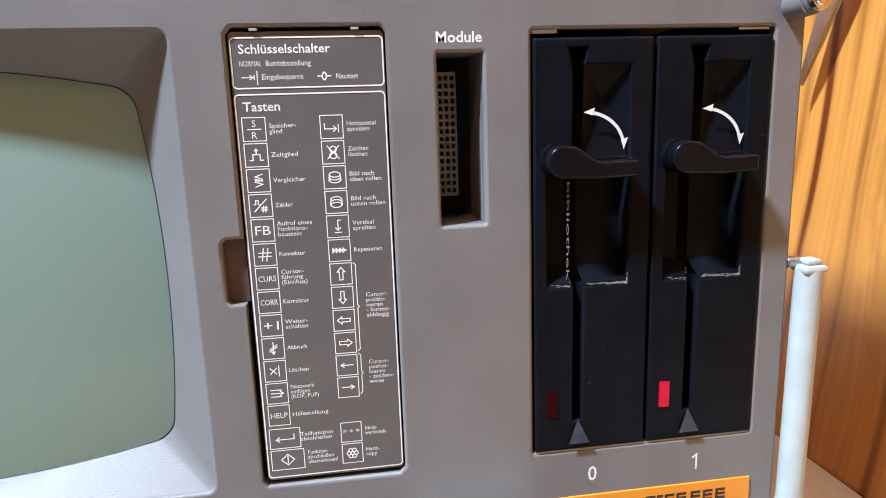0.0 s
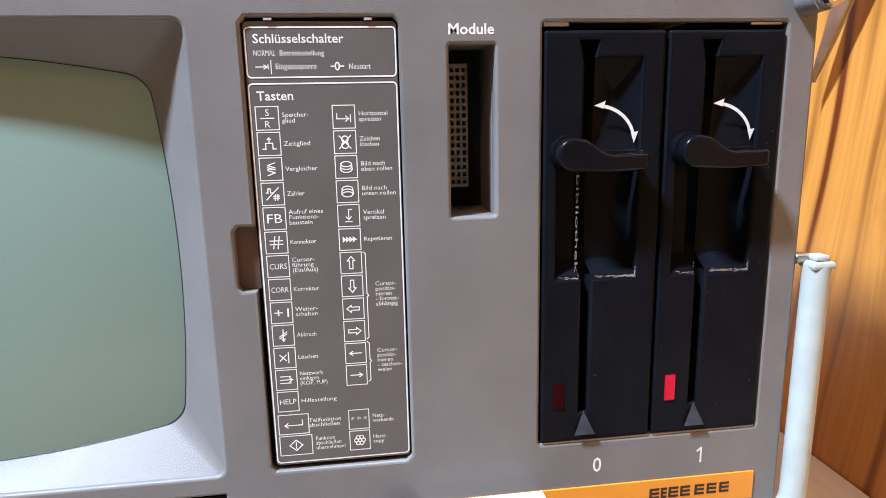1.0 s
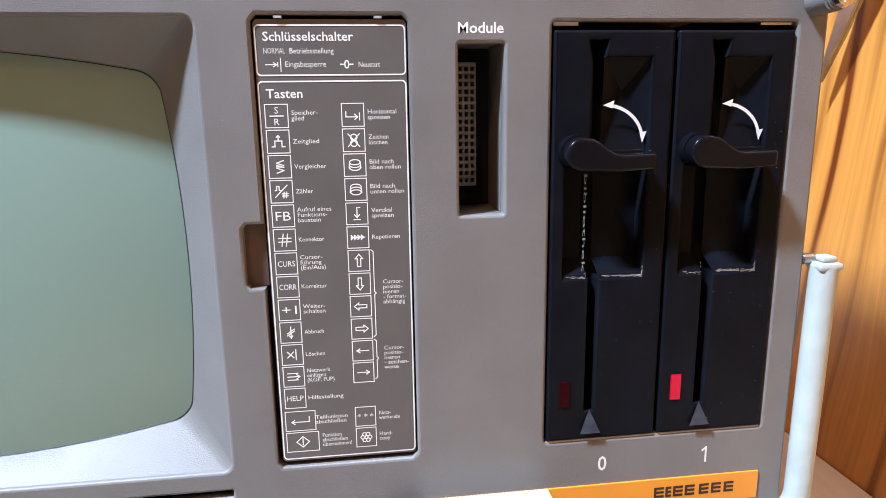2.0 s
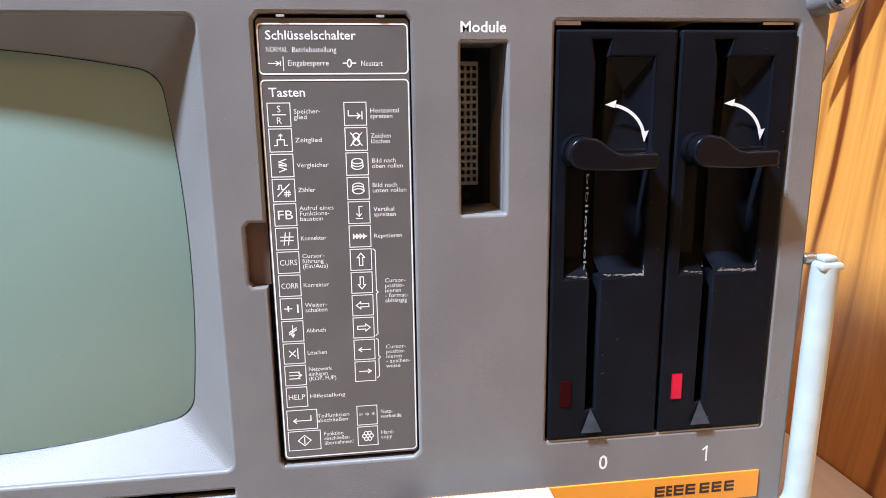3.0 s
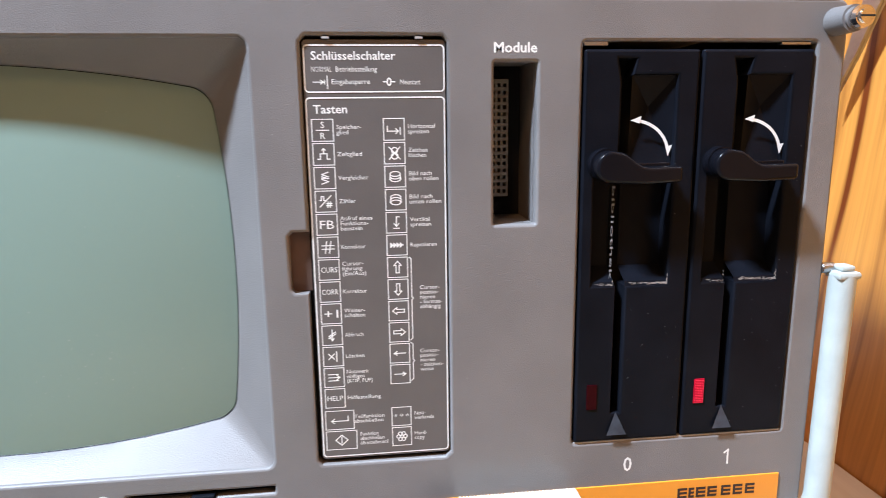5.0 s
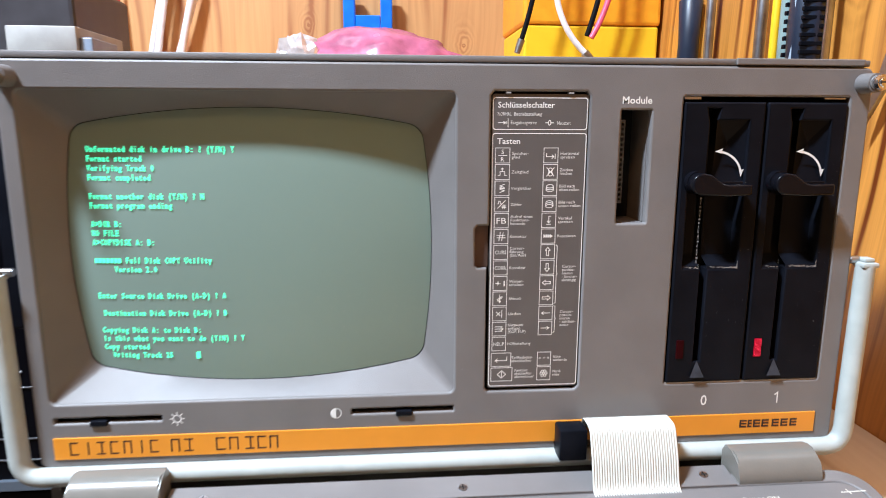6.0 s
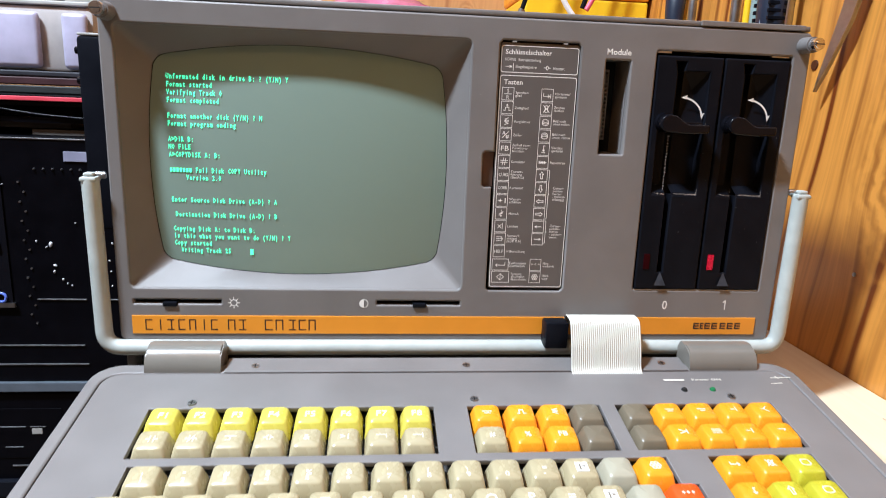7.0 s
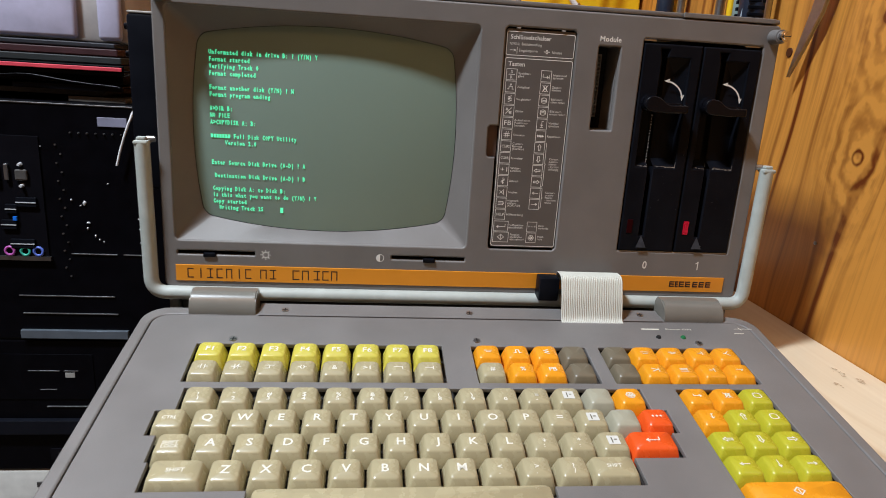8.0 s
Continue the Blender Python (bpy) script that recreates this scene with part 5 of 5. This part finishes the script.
tw = root("computer_tower", "black computer case lying with its sockets outward", "computer", at=(-0.43, 0.4, 0.029))
part("case", box(FX, -0.240, FY, 0.62, 0.0295, 0.2645, 0.002), MACHINE, tw)
face_bits(tw, "slot_cover", [(-0.398, -0.309, 0.0758, 0.0769), (-0.396, -0.307, 0.0574, 0.0586), (-0.346, -0.304, 0.1195, 0.1206), (-0.298, -0.272, 0.1195, 0.1206)], STEEL_DULL)
face_bits(tw, "trim_bar", [(-0.399, -0.298, 0.0325, 0.0410)], mat("blue_grey_trim", (0.16, 0.19, 0.23), 0.3, 0.5), 0.004)
face_bits(tw, "edge_line", [(FX, -0.262, 0.2615, 0.2628)], STEEL_DULL, 0.0008)
face_bits(tw, "paper_label", [(-0.313, -0.287, 0.2435, 0.2520)], mat("blue_grey_label", (0.22, 0.22, 0.30), 0.5))
# pale lumps painted as bright glints, and rivets, round the dark vent
rg = random.Random(11)
TIN_GLINT = mat("bright_tin_and_glint", (0.70, 0.72, 0.76), 0.3, 0.3, bump=0)
for x, z, r in ((-0.3304, 0.1704, 0.0026), (-0.3420, 0.1732, 0.0012), (-0.3281, 0.1514, 0.0017), (-0.3292, 0.1458, 0.0015), (-0.3225, 0.1386, 0.0013), (-0.3153, 0.1330, 0.0010), (-0.3340, 0.1680, 0.0010), (-0.3190, 0.1350, 0.0009),
                (-0.2784, 0.1721, 0.0013), (-0.2818, 0.1564, 0.0010), (-0.2812, 0.1464, 0.0010), (-0.2812, 0.1330, 0.0009), (-0.3080, 0.1900, 0.0008), (-0.3650, 0.2230, 0.0006)):
    a = rg.uniform(0, 3.1)
    bm = bmesh.new()
    bmesh.ops.create_icosphere(bm, subdivisions=2, radius=1.0)
    for v in bm.verts:
        n = 1 + 0.45 * noise.noise(v.co * 2.0 + Vector((x * 90, z * 70, 0)))
        v.co = Vector((x + r * n * (v.co.x * math.cos(a) - 0.6 * v.co.z * math.sin(a)), FY - 0.0004 + v.co.y * 0.0014, z + r * n * (v.co.x * math.sin(a) + 0.6 * v.co.z * math.cos(a))))
    # each lump is a glint put in as pale colour rather than a screw head
    part("screw", bm, TIN_GLINT, tw, smooth=50)
for k in range(7):
    part("vent_rivet", rod((-0.338 + k * 0.0075, FY + 0.001, 0.2365), (-0.338 + k * 0.0075, FY - 0.002, 0.2365), 0.0014, 0.0005, segs=8), STEEL_DULL, tw)
for k in range(16):
    part("rivet", rod((-0.352 + (k % 2) * 0.004, FY + 0.001, 0.225 - k * 0.0085), (-0.352 + (k % 2) * 0.004, FY - 0.0012, 0.225 - k * 0.0085), 0.0009, segs=8), STEEL_DULL, tw)
io = part("socket_shield", box(-0.470, -0.366, FY - 0.0015, FY + 0.001, 0.112, 0.232, 0.0005), BLACK_GLOSS, tw)
part("shield_edge", box(-0.470, -0.364, FY - 0.0035, FY - 0.001, 0.113, 0.117), STEEL, io)
for x, c in ((-0.3751, (0.10, 0.16, 0.55)), (-0.3868, (0.05, 0.40, 0.30)), (-0.4008, (0.45, 0.10, 0.40))):
    ring = [(x + 0.0040 * math.cos(a), FY - 0.0025, 0.1220 + 0.0040 * math.sin(a)) for a in [k * math.pi / 8 for k in range(17)]]
    part("audio_socket", tube(ring, 0.0012, 8), mat("socket_ring", c, 0.35), io, smooth=60)
part("socket", box(-0.4200, -0.4050, FY - 0.006, FY - 0.0016, 0.2215, 0.2358, 0.0008), RED_EDGE, io, "red plug in a socket")
dvi = part("socket", box(-0.4230, -0.4025, FY - 0.005, FY - 0.0016, 0.1880, 0.2079, 0.0008), GREY_BOX, io, "pale wide socket")
for k in range(8):
    part("socket_slit", box(-0.4220, -0.4035, FY - 0.0056, FY - 0.0051, 0.1893 + k * 0.0023, 0.1902 + k * 0.0023), BLACK_FILL, dvi)
part("socket", box(-0.3975, -0.3935, FY - 0.005, FY - 0.0016, 0.1905, 0.2060, 0.0012), STEEL_DULL, io)
vga = part("socket", box(-0.3885, -0.3775, FY - 0.0045, FY - 0.0016, 0.1905, 0.2010, 0.0014), CASE_DARK, io, "small dark socket with two screws")
for z in (0.2055, 0.1855):
    part("socket_screw", rod((-0.3835, FY - 0.001, z), (-0.3835, FY - 0.006, z), 0.0021, 0.0012, 8), TIN_GLINT, vga)
for x0, x1, z in ((-0.4000, -0.3900, 0.1632), (-0.4050, -0.3915, 0.1480), (-0.3985, -0.3770, 0.1296), (-0.3900, -0.3720, 0.1700)):
    port = part("socket", box(x0, x1, FY - 0.004, FY - 0.0016, z - 0.0045, z + 0.0045, 0.0006), BLACK, io)
    part("socket_edge", box(x0, x1, FY - 0.0046, FY - 0.0041, z - 0.0005, z + 0.0003), TIN_GLINT, port)
part("socket_tab", box(-0.3940, -0.3905, FY - 0.0046, FY - 0.0016, 0.1520, 0.1560, 0.0004), BLUE_P, io)
adopt(tw)
thin = cable("cable", "thin white lead hanging down before the stack", [(-0.2965, FY - 0.006, 0.2085), (-0.291, FY - 0.006, 0.230), (-0.278, FY - 0.006, 0.262), (-0.276, FY + 0.05, 0.300)], 0.0011, WIRE_W)

bd = root("board_pile", "pile of dark boards and cables on the case", "pile", at=(-0.43, 0.4, 0.2645))
rp = random.Random(5)
for k in range(7):
    x0 = FX + 0.01 + k * 0.045
    part("board", box(x0, min(x0 + rp.uniform(0.06, 0.12), -0.29), FY + rp.uniform(0.0, 0.03), 0.55, 0.2650 + (k % 3) * 0.0052, 0.2695 + (k % 3) * 0.0052), MACHINE if k % 2 else CASE_DARK, bd)
part("board", box(FX, -0.300, FY + 0.034, 0.55, 0.2808, 0.2892), MACHINE, bd)
for k in range(5):
    y = FY - 0.002 + k * 0.004
    part("lead", tube(bend([(-0.42 + k * 0.02, y, 0.2830), (-0.37, y, 0.288 - k * 0.001), (-0.33, y, 0.2825), (-0.292, y, 0.2800 - k * 0.001)], 0.01, 4), 0.0008, 8), MACHINE, bd, smooth=60)
adopt(bd)
rl = root("red_edged_case", "flat black case with a bright red edge", "case", at=(-0.43, 0.4, 0.29))
part("body", box(FX, -0.286, FY - 0.002, 0.55, 0.2895, 0.2935, 0.001), MACHINE, rl)
part("edge", box(FX, -0.2875, FY - 0.004, FY - 0.0021, 0.2935, 0.2972, 0.0006), RED_EDGE, rl)
part("lid", box(FX, -0.286, FY - 0.002, 0.55, 0.2937, 0.2990, 0.001), MACHINE, rl)
adopt(rl)
folders = []
for z0, z1, m, lb in ((0.2995, 0.3060, mat("slate_cover", (0.010, 0.014, 0.016), 0.6), "slate grey folder in the stack"), (0.3065, 0.3130, DARK_RED, "dark red folder in the stack"), (0.3135, 0.3180, mat("navy_cover", (0.008, 0.009, 0.016), 0.6), "navy folder in the stack")):
    f = root("folder", lb, "folder", "stacked folders", at=(-0.43, 0.4, z0))
    part("cover", box(FX, -0.290 - (z1 - 0.306) * 0.4, FY + 0.004, 0.50, z0, z1, 0.001), m, f)
    adopt(f)
    folders.append(f)
pr = root("printer", "pale printer with white rounded front panels", "printer", at=(-0.45, 0.4, 0.3185))
part("body", box(FX, -0.288, FY + 0.02, 0.52, 0.3185, 0.3720, 0.003), mat("warm_grey_printer", (0.40, 0.37, 0.36), 0.5), pr, smooth=35)
for x0, x1 in ((-0.405, -0.330), (-0.312, -0.291), (-0.52, -0.425)):
    part("front_panel", box(x0, x1, FY + 0.012, FY + 0.0198, 0.3205, 0.3665, 0.004, 3), WHITE_PANEL, pr, smooth=40)
part("top_cover", box(FX, -0.29, FY + 0.018, 0.50, 0.3722, 0.3760, 0.001), GREY_BOX, pr)
adopt(pr)
gb = root("grey_module", "plain grey module standing on the printer", "module", at=(-0.30, 0.26, 0.376))
part("body", box(-0.321, -0.268, 0.245, 0.34, 0.3762, 0.4010, 0.0012), GREY_BOX, gb, smooth=35)
part("connector", box(-0.2678, -0.258, 0.25, 0.30, 0.3790, 0.3930, 0.001), mat("blue_grey_plug", (0.25, 0.30, 0.38), 0.4), gb)
adopt(gb)
dk = root("dark_monitor", "dark appliance standing at the back of the stack", "appliance", at=(-0.45, 0.45, 0.376))
part("body", box(FX, -0.318, 0.36, 0.50, 0.3763, 0.46, 0.004), mat("dark_appliance", (0.035, 0.032, 0.036), 0.4), dk)
part("foot", box(FX + 0.05, -0.36, 0.35, 0.40, 0.3764, 0.385, 0.002), MACHINE, dk)
adopt(dk)
# flat black cover on the side of the portable computer
cover = part("side_cover", box(-0.2420, -0.2145, 0.040, 0.120, 0.2250, 0.3445, 0.0025), BLACK, pc, "flat black plastic side cover", smooth=35)
part("cover_top", box(-0.2412, -0.2150, 0.0408, 0.118, 0.3446, 0.3462, 0.0005), GREY_BOX, cover)
for z in (0.336, 0.318):
    part("cover_knob", rod((-0.2419, 0.046, z), (-0.2445, 0.046, z), 0.0022, segs=12), BLACK_GLOSS, cover)
adopt(pc)

# the stack stands a little out from the bench
for thing in (wd, dd, tw, thin, bd, rl, *folders, pr, gb, dk):
    thing.location += Vector((-0.014, 0, 0.008))
stand.location.x -= 0.014

# ---- white leads hung on the back wall ----
cable("cable", "white lead hanging before the pine back wall", [(-0.442, 0.86, 0.396), (-0.43, 0.86, 0.446), (-0.418, 0.86, 0.497), (-0.404, 0.86, 0.557)], 0.0055, WIRE_W)
cable("cable", "white lead hanging before the pine back wall", [(-0.402, 0.86, 0.397), (-0.385, 0.86, 0.448), (-0.367, 0.86, 0.498), (-0.347, 0.86, 0.559)], 0.0055, WIRE_W)

# ---- marks on the desk ----
SCUFF = mat("desk_scuff", (0.50, 0.37, 0.24), 0.7, bump=0)
rs = random.Random(21)
for x, y, r in ((0.278, -0.030, 0.0055), (0.285, -0.044, 0.0035), (0.262, -0.050, 0.0030), (0.288, -0.085, 0.0040), (0.270, -0.105, 0.0028)):
    bm = bmesh.new()
    for k in range(14):
        a, d = rs.uniform(0, 6.28), r * rs.random() ** 0.6
        cx, cy, q = x + 0.7 * d * math.cos(a), y + 1.6 * d * math.sin(a), rs.uniform(0.0003, 0.0012)
        n = rs.randint(5, 8)
        ring = [(cx + q * rs.uniform(0.5, 1.2) * math.cos(6.283 * i / n), cy + 1.5 * q * rs.uniform(0.5, 1.2) * math.sin(6.283 * i / n)) for i in range(n)]
        bm.faces.new([bm.verts.new((px, py, Z_DESK + 0.0002 + 0.00001 * k)) for px, py in ring])
    tagged(part("scuff", bm, SCUFF), "small brown smudge on the pine worktop", "scuff")
